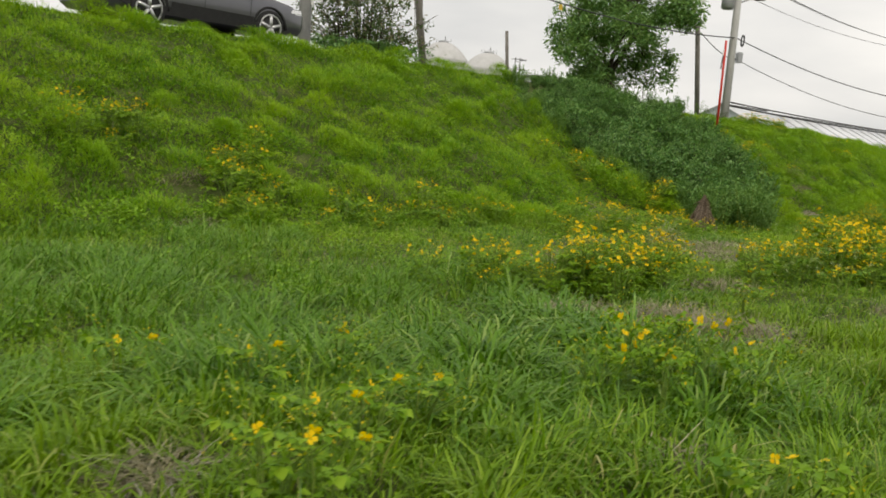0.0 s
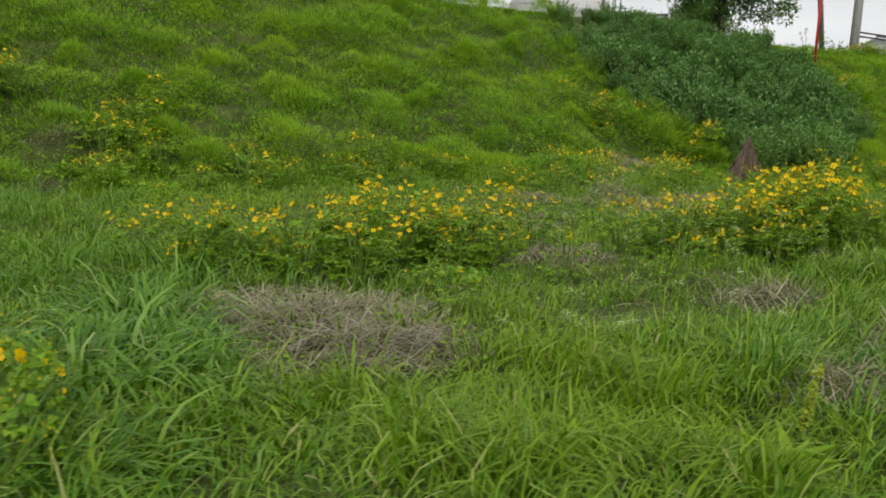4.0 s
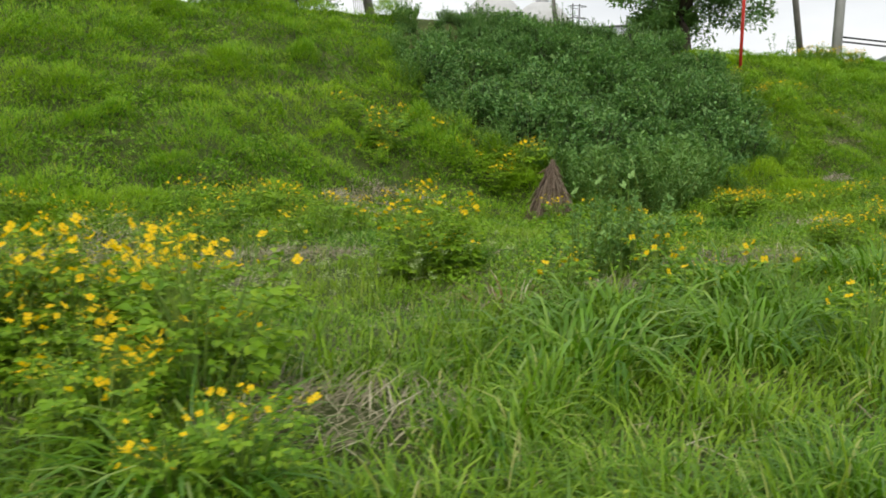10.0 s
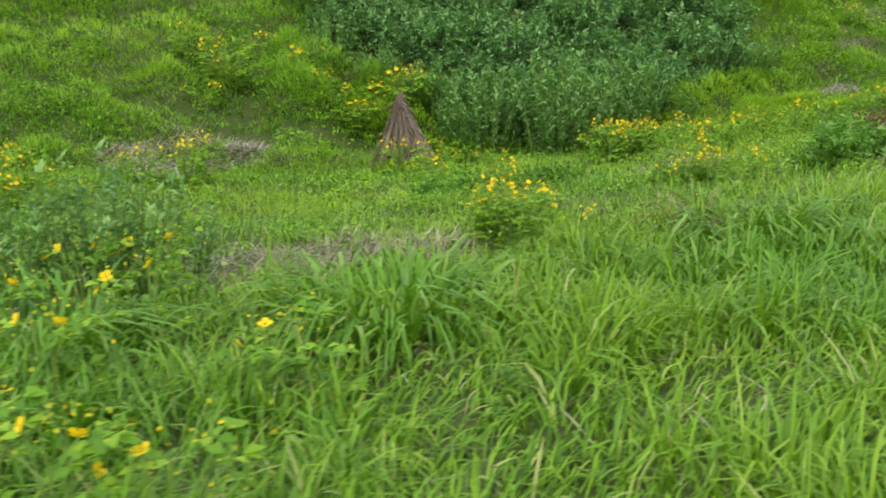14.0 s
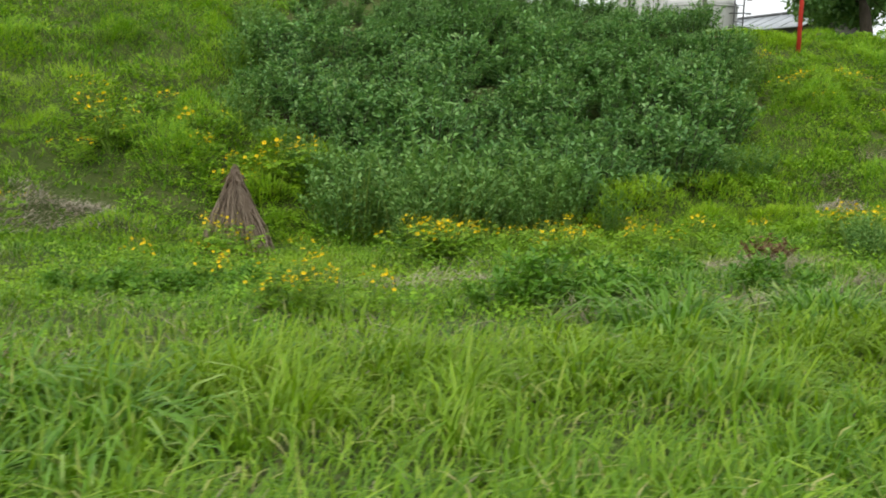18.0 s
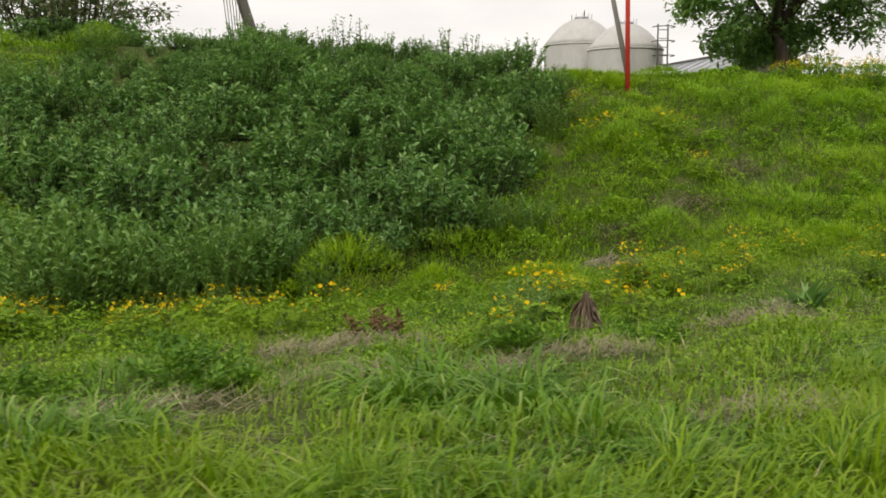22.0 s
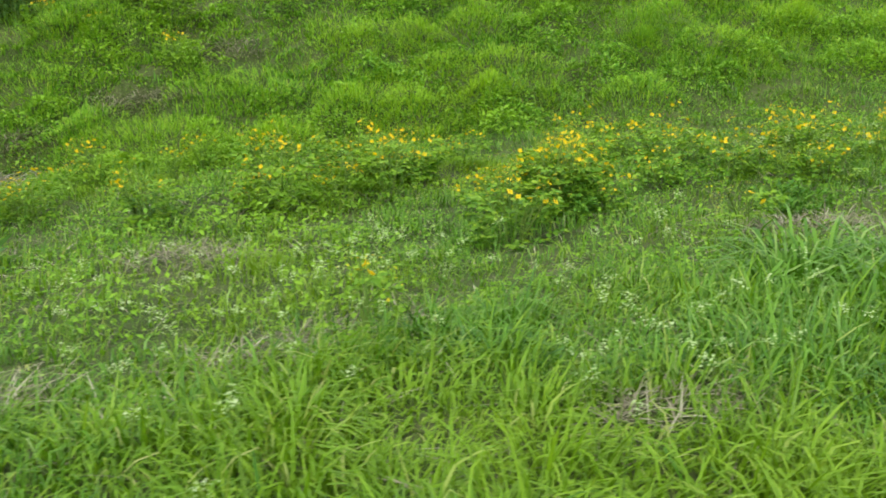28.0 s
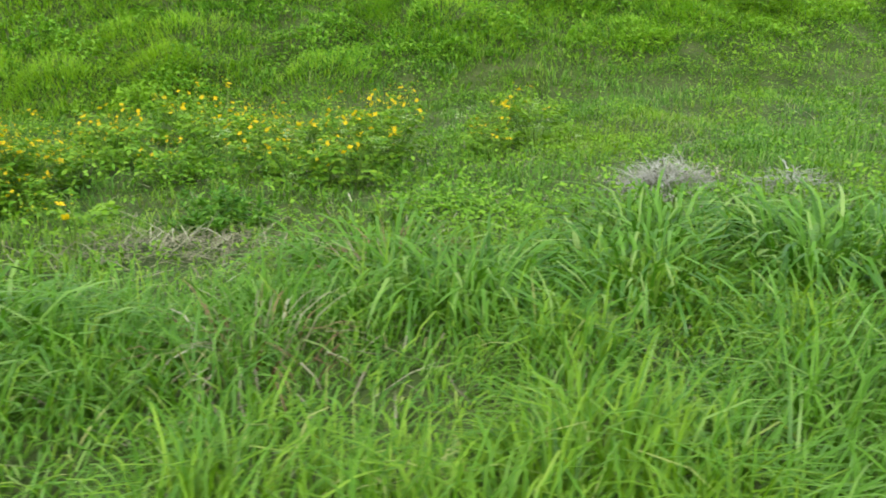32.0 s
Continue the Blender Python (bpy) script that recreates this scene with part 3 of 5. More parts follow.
east = lambda x: np.interp(x, [21, 27], [0.0, 0.3])
hummocks("bank_grass", (1, 46, 9.0, 16.2), 0.84, 940, SLOPE, "soft green grass growing in rounded mounds over the bank", lambda x, y: on_bank(x, y) & (rng.random(len(x)) > east(x)))
hummocks("bank_tufts", (1, 38, 9.0, 16.0), 0.44, 60, SLOPE, "small soft tufts of grass between the mounds of the bank", on_bank)
grass("crest_grass", (-4, 60, 12.9, 16.2), 52000, 0.14, 0.01, 0.6, 1.4, SLOPE, "long grass along the top edge of the bank", 0.14, 22, 2, keep=lambda x, y: np.abs(y - np.interp(x, TOP_X, TOP_Y) + 0.2) < 0.45)
hummocks("bank_cushions", (1, 46, 8.8, 15.6), 0.55, 230, HERB, "cushions of leafy green weeds on the bank", lambda x, y: on_bank(x, y) & (rng.random(len(x)) < east(x) + 0.2 + 0.35 * (y < 11.5)), leafy=0.05)
sward("bank_sward", (23.5, 44, 8.8, 14.4), 90000, 0.22, 0.009, "soft knee-high grass on the eastern bank", on_bank, 0.8, 91, 2, (0.7, 1.9), (SLOPE, HERB))
grass("far_grass", (42, 110, 2, 13.3), 26000, 0.35, 0.04, 0.5, 0.7, SLOPE, "green grass on the far end of the bank", 0.25, 14, 2)
grass("verge_grass", (-5, 60, 19, 27), 12000, 0.35, 0.03, 0.5, 0.7, SLOPE, "green grass behind the road", 0.2, 14, 2)


near_side = lambda x, y: (y < 0.8) | (x < 1) | (x > 42)
grass("margin_grass", (-9, 50, -9, 15.0), 70000, 0.17, 0.022, 0.7, 1.0, MEADOW, "short green grass round the meadow", 0.22, 26, 2, keep=lambda x, y: near_side(x, y) & on_bank(x, y))


def weeds(name, area, n, per, rad, rise, size, mat, label, keep=None):
    """Cushions of low leafy weeds: small leaves over and inside a dome."""
    cx, cy = rng.uniform(*area[:2], n), rng.uniform(*area[2:], n)
    ok = (rng.random(n) > bareness(cx, cy) * 1.2) & ~inside(cx, cy, THICKET)
    if keep is not None:
        ok &= keep(cx, cy)
    cx, cy = cx[ok], cy[ok]
    s = np.repeat(rng.uniform(0.5, 1.4, len(cx)) * (1 + 0.35 * smooth_noise(cx, cy, 0.3, 51)), per)
    m = len(s)
    a, f = rng.uniform(0, 2 * np.pi, m), np.sqrt(rng.random(m))
    x, y = np.repeat(cx, per) + rad * s * f * np.cos(a) * 1.2, np.repeat(cy, per) + rad * s * f * np.sin(a)
    z = ground_z(x, y) + rise * s * (1.02 - 0.75 * f * f) * rng.uniform(0.35, 1.05, m)
    v = leaves(np.stack([x, y, z], -1), size * rng.uniform(0.5, 1.3, m) * np.sqrt(s), a + rng.normal(0, 0.8, m), rng.normal(0.25, 0.4, m), 0.55)
    return tagged(new(name, mesh_np(name, *v, mat)), label, "weeds", kind="stuff")


weeds("low_weeds", (0, 44, 1.0, 9.6), 2100, 80, 0.2, 0.17, 0.032, HERB, "low leafy green weeds between the grass", lambda x, y: (y > reach(x) - 0.2) & (y > 3.3) & (rng.random(len(x)) < np.interp(x, [3, 7], [0.25, 1])))
mounds("rough_grass", (-0.5, 6.5, 3.0, 8.8), 520, 52, 0.22, 0.26, 0.01, LUSH, "rough bent grass at the start of the meadow", lambda x, y: rng.random(len(x)) < np.interp(x, [4, 6.5], [1, 0.2]), 3, 2.2, 0.4, 0.5)


# dead straw lying on the bare spots, bleached where it is piled at the foot of the bank
BLEACHED = foliage("bleached_stalks", [(0.0, (0.2, 0.165, 0.125)), (0.4, (0.42, 0.36, 0.28)), (0.8, (0.58, 0.51, 0.41)), (1.0, (0.7, 0.64, 0.54))], (0.36, 0.3, 0.22), 0.85, 0.1, 2.5)
sv, bv = [], []
for cx, cy, a, b in BARE:
    m = int((1100 if cy < 7 else 2000) * a * b * 3.14 * 1.3)
    r, th = np.sqrt(rng.random(m)) * 1.12, rng.uniform(0, 2 * np.pi, m)
    r = r * (1 + 0.18 * np.sin(3 * th + cx) + 0.1 * np.sin(7 * th + cy))
    x, y = cx + a * r * np.cos(th), cy + b * r * np.sin(th)
    pile = (0.08 if cy < 7 else 0.14) * np.clip(1 - r, 0, 1)
    root = np.stack([x, y, ground_z(x, y) + 0.01 + pile * rng.random(m)], -1)
    v = blades(root, rng.uniform(0.07, 0.24, m), rng.uniform(0.003, 0.009, m), rng.normal(0.5, 0.9, m) + np.where(rng.random(m) < 0.4, np.pi, 0), rng.uniform(1.0, 1.5, m), rng.uniform(0, 0.5, m), 2)
    (bv if 9 < cy < 9.6 and cx > 14 else sv).append(v)
tagged(new("dead_straw", mesh_np("dead_straw", *joined(sv), STRAW)), "flattened grey-brown dead grass on bare ground", "dead grass", kind="stuff")
tagged(new("bleached_straw", mesh_np("bleached_straw", *joined(bv), BLEACHED)), "bleached dead stalks piled at the foot of the bank", "dead grass", kind="stuff")

# creeping leaves close to the soil
m = 40000
x, y = rng.uniform(0, 40, m), rng.uniform(2.5, 14.5, m)
ok = on_bank(x, y) & (rng.random(m) > 0.6 * bareness(x, y)) & ((x > 5) | (rng.random(m) < 0.3))
x, y = x[ok], y[ok]
spots = [s for s in BARE if (s[1] > 9 and s[0] > 20) or (4.5 < s[0] < 6 and s[1] < 4)]
patchy = [rng.normal((cx, cy - 0.1), (0.7 * a, 0.9 * b + 0.1), (int((5000 if cy > 9 else 2200) * a * b), 2)) for cx, cy, a, b in spots]
x, y = np.concatenate([x] + [q[:, 0] for q in patchy]), np.concatenate([y] + [q[:, 1] for q in patchy])
m = len(x)
creep = leaves(np.stack([x, y, ground_z(x, y) + rng.uniform(0.01, 0.06, m)], -1), rng.uniform(0.014, 0.032, m), rng.uniform(0, 6.28, m), rng.normal(0.3, 0.35, m), 0.6)
tagged(new("creeping_weeds", mesh_np("creeping_weeds", *creep, HERB)), "small creeping weeds close to the soil", "weeds", kind="stuff")

# thin litter of dry blades on the soil under the near grass
m = 16000
x, y = rng.uniform(0, 38, m), rng.uniform(0.6, 7.5, m)
lit = blades(np.stack([x, y, ground_z(x, y) + 0.012], -1), rng.uniform(0.08, 0.25, m), rng.uniform(0.004, 0.01, m), rng.uniform(0, 6.28, m), rng.uniform(1.2, 1.55, m), rng.uniform(0, 0.3, m), 2)
tagged(new("grass_litter", mesh_np("grass_litter", *lit, STRAW)), "thin litter of dry blades between the grass", "dead grass", kind="stuff")


# ---- yellow-flowered celandine ----
def fine(*given, **named):
    """A part of many pieces too small to pick apart."""
    return tagged(part(*given, **named), kind="stuff")


def leaflet(at, size, az, up, turn, ratio=0.62):
    """A pointed leaflet of four corners with a raised middle."""
    d = np.array([math.cos(az) * math.cos(up), math.sin(az) * math.cos(up), math.sin(up)])
    s = np.array([-math.sin(az), math.cos(az), turn])
    s /= np.linalg.norm(s)
    n = np.cross(d, s)
    v = np.array([at, at + d * size * 0.5 + s * size * ratio / 2 + n * size * 0.1, at + d * size - n * size * 0.12, at + d * size * 0.5 - s * size * ratio / 2 + n * size * 0.1])
    return v, None, np.array([(0, 1, 2), (0, 2, 3)])


def petals(size):
    """Four broad cupped petals round a small knob."""
    out = []
    for k in range(4):
        a = k * math.pi / 2
        d, s = np.array([math.cos(a), math.sin(a), 0]), np.array([-math.sin(a), math.cos(a), 0])
        shape = [(0.08, 0, 0.0), (0.45, 0.42, 0.16), (0.85, 0.46, 0.3), (1.05, 0.0, 0.33), (0.85, -0.46, 0.3), (0.45, -0.42, 0.16)]
        v = np.array([d * x * size + s * y * size + np.array([0, 0, z * size]) for x, y, z in shape])
        out.append((v, None, np.array([(0, 1, 2), (0, 2, 3), (0, 3, 4), (0, 4, 5)])))
    out.append(tube([(0, 0, 0), (0, 0, 0.4 * size)], [0.12 * size, 0.06 * size], 5))
    return mesh_np("flower", *joined(out), PETAL)


FLOWER = [petals(0.021), petals(0.018)]
BUD = foliage("yellow_green_buds", [(0.0, (0.45, 0.5, 0.02)), (0.6, (0.66, 0.58, 0.01)), (1.0, (0.85, 0.6, 0.006))], (0.5, 0.52, 0.02), 0.6, 0.35)


def celandine(seed, high, wide, n_leaf, n_flower, bloom=1.0):
    r = random.Random(seed)
    plant = thing("celandine", Matrix(), "bushy celandine with lobed green leaves and yellow four-petalled flowers", "flower", "celandines in the meadow")
    stems, leafs, tips = [], [], []
    for k in range(n_flower // 2 + 3):
        a, out, h = r.uniform(0, 6.28), wide * math.sqrt(r.random()), high * r.uniform(0.78, 1.15)
        p = [(0.03 * math.cos(a), 0.03 * math.sin(a), -0.02), (out * 0.55 * math.cos(a), out * 0.55 * math.sin(a), h * 0.55), (out * math.cos(a), out * math.sin(a), h)]
        stems.append(tube(p, [0.005, 0.004, 0.002], 4, False))
        tips.append(p[2])
        b = a + r.uniform(-0.9, 0.9)
        q = (p[1][0] + 0.12 * math.cos(b), p[1][1] + 0.12 * math.sin(b), h * r.uniform(0.85, 1.0))
        stems.append(tube([p[1], q], [0.003, 0.0015], 4, False))
        tips.append(q)
    for k in range(n_leaf):
        a, out = r.uniform(0, 6.28), wide * (0.25 + 0.8 * math.sqrt(r.random()))
        z = high * (0.08 + 0.76 * r.random() ** 0.8)
        base = np.array([out * 0.55 * math.cos(a), out * 0.55 * math.sin(a), z])
        d = np.array([math.cos(a), math.sin(a), r.uniform(-0.1, 0.5)])
        L = r.uniform(0.08, 0.145)
        leafs.append(leaflet(base + d * L * 0.7, L * 0.42, a, r.uniform(-0.3, 0.4), r.uniform(-0.4, 0.4), 0.8))
        for f in (0.3, 0.52, 0.74):
            for sgn in (1, -1):
                leafs.append(leaflet(base + d * L * f, L * 0.34, a + sgn * r.uniform(0.8, 1.15), r.uniform(-0.35, 0.3), r.uniform(-0.4, 0.4), 0.7))
    fine("stalk", mesh_np("stalk", *joined(stems), STEM), None, plant)
    fine("foliage", mesh_np("foliage", *joined(leafs), CELANDINE), None, plant)
    g = np.random.default_rng(seed)
    m = 20 + n_flower * 7
    at = np.array(tips)[g.integers(0, len(tips), m)] + g.normal(0, 1, (m, 3)) * (0.045, 0.045, 0.03)
    fine("bud_spray", mesh_np("bud_spray", *leaves(at, g.uniform(0.008, 0.016, m), g.uniform(0, 6.28, m), g.uniform(-0.2, 1.3, m), 0.8), BUD), None, plant, "yellow-green buds")
    r.shuffle(tips)
    for k in range(min(n_flower, len(tips))):
        part("flower", FLOWER[k % 2], None, plant, at=Matrix.Translation(tips[k]) @ pose(0, 0, 0, r.uniform(-55, 55), r.uniform(-55, 55), r.uniform(0, 360)) @ Matrix.Scale(bloom, 4))
    return plant


TALL = [celandine(s, h, w, n, f) for s, h, w, n, f in ((1, 0.46, 0.25, 84, 15), (2, 0.52, 0.27, 92, 17), (3, 0.4, 0.23, 74, 13), (4, 0.48, 0.28, 95, 16))]
FEW = [celandine(8, 0.3, 0.13, 22, 2), celandine(9, 0.33, 0.12, 20, 3)]
BUSHY = [celandine(21, 0.46, 0.27, 90, 13, 0.8), celandine(22, 0.4, 0.25, 80, 14, 0.8)]
LOW = [celandine(s, h, w, n, f, b) for s, h, w, n, f, b in ((5, 0.32, 0.22, 50, 10, 0.8), (6, 0.26, 0.2, 44, 9, 0.8), (7, 0.38, 0.24, 56, 11, 0.8))]
# clumps: x, y, plants, spread
CLUMPS_WEST = [(5.5, 4.3, 4, 0.4), (6.3, 4.0, 5, 0.4), (6.7, 4.1, 4, 0.35), (7.2, 4.3, 8, 0.4), (7.5, 4.4, 4, 0.3), (8.3, 4.6, 1, 0.3), (9.0, 3.6, 6, 0.4), (8.9, 2.8, 4, 0.35),
               (9.5, 3.7, 8, 0.5), (9.8, 2.6, 9, 0.45), (10.2, 3.3, 8, 0.4), (10.2, 3.0, 4, 0.3), (10.1, 1.8, 4, 0.25), (12.35, 4.25, 3, 0.35), (6.2, 4.7, 3, 0.5), (10.6, 2.7, 3, 0.3)]
CLUMPS_MIDDLE = [(15.4, 3.3, 5, 0.22), (17.36, 4.1, 5, 0.22), (16.6, 6.0, 3, 0.3)]
CLUMPS_EAST = [(27.8, 6.85, 7, 0.35), (27.1, 6.5, 7, 0.4), (28.3, 5.25, 7, 0.25), (28.7, 5.7, 4, 0.3), (29.2, 6.3, 4, 0.3), (30.7, 5.9, 9, 0.45), (30.0, 7.2, 4, 0.4), (30.4, 5.0, 3, 0.3)]
CLUMPS_LOW = [(18.8, 6.95, 6, 0.4), (19.6, 7.15, 6, 0.4), (20.6, 7.5, 5, 0.4), (21.2, 7.2, 3, 0.3), (23.3, 7.3, 6, 0.5), (24.2, 7.5, 6, 0.6), (25.2, 8.0, 7, 0.6), (25.0, 7.2, 5, 0.5), (26.2, 8.2, 5, 0.5),
              (22.3, 5.2, 2, 0.3), (23.5, 6.0, 2, 0.3), (6.7, 8.4, 4, 0.6), (8.0, 8.6, 4, 0.6), (9.3, 8.7, 5, 0.6), (10.6, 8.2, 5, 0.6), (12.2, 7.4, 5, 0.6), (13.2, 7.0, 4, 0.5), (11.0, 7.2, 4, 0.6), (5.5, 11.1, 4, 0.6), (6.2, 10.7, 3, 0.5), (7.5, 10.1, 6, 0.5)]
CLUMPS_BANK = [(6.7, 9.4, 4, 0.4), (15.9, 11.0, 8, 0.45), (17.6, 9.9, 7, 0.35), (26.6, 11.6, 4, 0.6), (26.2, 12.2, 3, 0.5), (30.8, 13.4, 7, 0.6), (32.6, 11.2, 3, 0.3), (36.5, 9.4, 3, 0.3), (13.0, 8.6, 4, 0.4),
               (14.2, 8.2, 4, 0.5), (17.2, 8.0, 4, 0.4), (11.5, 7.5, 3, 0.5)]
SINGLES = [(2.74, 3.02), (2.17, 2.88), (2.41, 2.22), (2.19, 2.23), (1.91, 2.16), (1.61, 2.01), (1.69, 1.89), (2.64, 0.97), (1.98, 3.49), (6.05, 2.62), (7.34, 3.13), (7.68, 2.54),
    (12.2, 2.74), (12.83, 2.69), (13.68, 3.28), (13.39, 3.29), (13.06, 2.82), (13.78, 1.86), (12.93, 1.6), (12.68, 1.48), (13.27, 1.13), (13.14, 2.15), (13.09, 1.34), (12.65, 2.35),
    (12.13, 0.56), (26.5, 3.29), (28.94, 4.13)]
pick = random.Random(21)
for kinds, clumps in ((TALL, CLUMPS_WEST + CLUMPS_MIDDLE), (BUSHY, CLUMPS_EAST), (LOW, CLUMPS_LOW + CLUMPS_BANK)):
    for cx, cy, n, spread in clumps:
        for _ in range(n):
            x, y = pick.gauss(cx, spread * (1.25 if kinds is BUSHY else 0.95)), pick.gauss(cy, spread * 0.7)
            if bareness(np.array([x]), np.array([y]))[0] > 0.6:
                continue
            if kinds is TALL and 10.4 + 0.25 * (y - 2.2) < x < 11.8:
                continue
            s = pick.uniform(0.6, 1.15) * (0.94 if 9.7 < cx < 10.7 and 2.5 < cy < 3.45 else 0.76 if cy < 3.45 and kinds is TALL and cx < 11 else 0.68 if kinds is TALL and cx > 14 else 1.0)
            if 8.8 < cx < 10 and cy > 3.45 and kinds is TALL:
                s *= 0.78
            if 4.5 < cx < 7:
                s *= 0.8
            if 9 < y < 12.5:
                s *= 1.45
            o = copy_thing(pick.choice(kinds), pose(x, y, float(ground_z(x, y)) - (0.05 if kinds is BUSHY else 0), pick.uniform(-6, 6), pick.uniform(-6, 6), pick.uniform(0, 360)))
            o.scale = (s, s, s * pick.uniform(0.9, 1.1))
# a loose group near the start of the meadow
for k in range(9):
    x, y = pick.gauss(3.75, 0.22), pick.gauss(2.0, 0.2)
    copy_thing(FEW[k % 2], pose(x, y, float(ground_z(x, y)), 0, 0, 40 * k)).scale = (0.8, 0.8, pick.uniform(1.1, 1.4))
# single plants half hidden in the long grass
for x, y in SINGLES:
    copy_thing(FEW[int(x * 7) % 2], pose(x, y, float(ground_z(x, y)), 0, 0, x * 77))
for o, (x, y) in zip(TALL + FEW + BUSHY + LOW, ((7.3, 4.0), (9.9, 3.0), (10.2, 3.5), (12.4, 4.3), (12.35, 2.95), (13.5, 2.6), (27.5, 6.7), (28.5, 5.4), (19.0, 7.1), (24.4, 7.7), (30.9, 6.1))):
    o.matrix_basis = pose(x, y, float(ground_z(x, y)))


# ---- shrubs ----
def shoots(seed, n, high, wide, leaf, per, bare=0.25, droop=0.0, up=0.5):
    """Upright leafy shoots from one root. Returns stems and leaves."""
    r = np.random.default_rng(seed)
    st, ps, az, ups = [], [], [], []
    for k in range(n):
        a, o, h = r.uniform(0, 6.28), wide * math.sqrt(r.random()), high * r.uniform(0.55, 1.1)
        base = np.array([0.5 * o * math.cos(a), 0.5 * o * math.sin(a), -0.05])
        tip = np.array([o * math.cos(a), o * math.sin(a), h * (1 - 0.3 * o / wide)])
        mid = (base + tip) / 2 + np.array([0, 0, 0.12 * h])
        st.append(tube([base, mid, tip], [0.008, 0.006, 0.002], 3, False))
        t = r.uniform(bare, 1.02, per)[:, None]
        p = (1 - t) ** 2 * base + 2 * t * (1 - t) * mid + t * t * tip
        ps.append(p + r.normal(0, 0.012, p.shape))
        az.append(r.uniform(0, 6.28, per))
        ups.append(r.normal(up, 0.4, per) - droop)
    ps, az, ups = np.concatenate(ps), np.concatenate(az), np.concatenate(ups)
    return joined(st), leaves(ps, leaf * r.uniform(0.55, 1.25, len(ps)), az, ups, 0.45)


def shrub(seed, n, high, wide, leaf, per, mat, label, name="shrub", group="shrubs of the thicket", category="shrub", bare=0.25):
    o = thing(name, Matrix(), label, category, group)
    a, b = shoots(seed, n, high, wide, leaf, per, bare)
    fine("stalk", mesh_np("stalk", *a, BARK if mat is BUSH else STEM), None, o)
    fine("foliage", mesh_np("foliage", *b, mat), None, o)
    return o


THICK = [shrub(s, 40, h, 0.52, 0.08, 44, BUSH, "dense dark green shrub with narrow upright leafy shoots", bare=0.1) for s, h in ((11, 0.72), (12, 0.8), (13, 0.62), (14, 0.86))]
spots = []
for gx_ in np.arange(17.6, 26.6, 0.5):
    for gy_ in np.arange(8.9, 15.8, 0.5):
        x, y = gx_ + pick.uniform(-0.22, 0.22), gy_ + pick.uniform(-0.22, 0.22)
        if inside(np.array([x]), np.array([y]), THICKET)[0]:
            spots.append((x, y))
            if y > 13.2 and x > 19.5:
                spots.append((x + 0.3, y + 0.25))
for k, (x, y) in enumerate(spots):
    m = pose(x, y, float(ground_z(x, y)), pick.uniform(-10, 4), pick.uniform(-8, 8), pick.uniform(0, 360))
    o = THICK[k] if k < 4 else copy_thing(pick.choice(THICK), m)
    s = pick.uniform(0.62, 1.3) * (np.interp(y, [12.6, 14.6], [1.0, 0.36 if x < 21 else 0.6]) if x < 22 else np.interp(y, [12.3, 14.3], [1.0, 0.5]))
    o.matrix_basis = m @ Matrix.Diagonal((s, s, s, 1))

# slender shoots along the top edge of the thicket
SHOOT = [shrub(k, 5, h, 0.2, 0.07, 20, BUSH, "thin leafy shoots standing up from the thicket", "shoot_clump", "shoots on the thicket", "shrub", 0.15) for k, h in ((15, 0.8), (16, 0.95))]
for k in range(36):
    x = 20.4 + 0.155 * k + pick.uniform(-0.12, 0.12)
    y = float(np.interp(x, (18, 22, 26), (15.2, 14.9, 14.1))) + pick.uniform(-0.6, 0.1)
    m = pose(x, y, float(ground_z(x, y)) - 0.03, pick.uniform(-8, 8), pick.uniform(-8, 8), 61 * k)
    o = SHOOT[k] if k < 2 else copy_thing(SHOOT[k % 2], m)
    o.matrix_basis = m @ Matrix.Scale(pick.uniform(0.4, 0.9) * (0.7 if x < 22 else 1.0), 4)

# paler shrubs at the foot of the thicket
PALE = foliage("grey_green_leaves", [(0.0, (0.085, 0.2, 0.04)), (0.5, (0.165, 0.32, 0.075)), (1.0, (0.29, 0.46, 0.14))], (0.16, 0.32, 0.07), 0.55, 0.32)
pale = shrub(31, 44, 0.68, 0.46, 0.058, 40, PALE, "grey-green bushy weed with narrow leaves", "weed_bush", "weed bushes at the thicket", "weed", 0.1)
pale.matrix_basis = pose(18.9, 9.2, float(ground_z(18.9, 9.2)))
for x, y, s in ((19.2, 8.5, 1.5), (18.5, 9.0, 1.3), (20.5, 9.0, 1.3), (20.9, 9.2, 1.1), (19.0, 8.3, 1.1), (19.6, 8.8, 1.3), (20.3, 9.3, 0.9), (21.1, 9.5, 1.0), (18.4, 9.4, 0.8), (21.9, 9.9, 0.8), (20.0, 8.7, 0.8), (22.7, 6.3, 0.6), (22.9, 6.6, 0.5), (24.2, 10.2, 0.7), (17.5, 11.2, 0.9), (17.9, 10.6, 0.8), (25.2, 12.2, 0.8), (18.9, 14.8, 0.8), (17.6, 12.6, 0.8), (17.9, 13.6, 0.8), (18.3, 9.9, 0.9), (19.0, 9.6, 1.0), (22.9, 10.2, 0.9), (23.6, 10.3, 0.9), (24.5, 11.3, 0.8), (25.6, 13.0, 0.7), (20.6, 8.9, 0.8), (21.5, 9.1, 0.7)):
    copy_thing(pale, pose(x, y, float(ground_z(x, y)), 0, 0, x * 90)).scale = (s, s, s * 1.25)

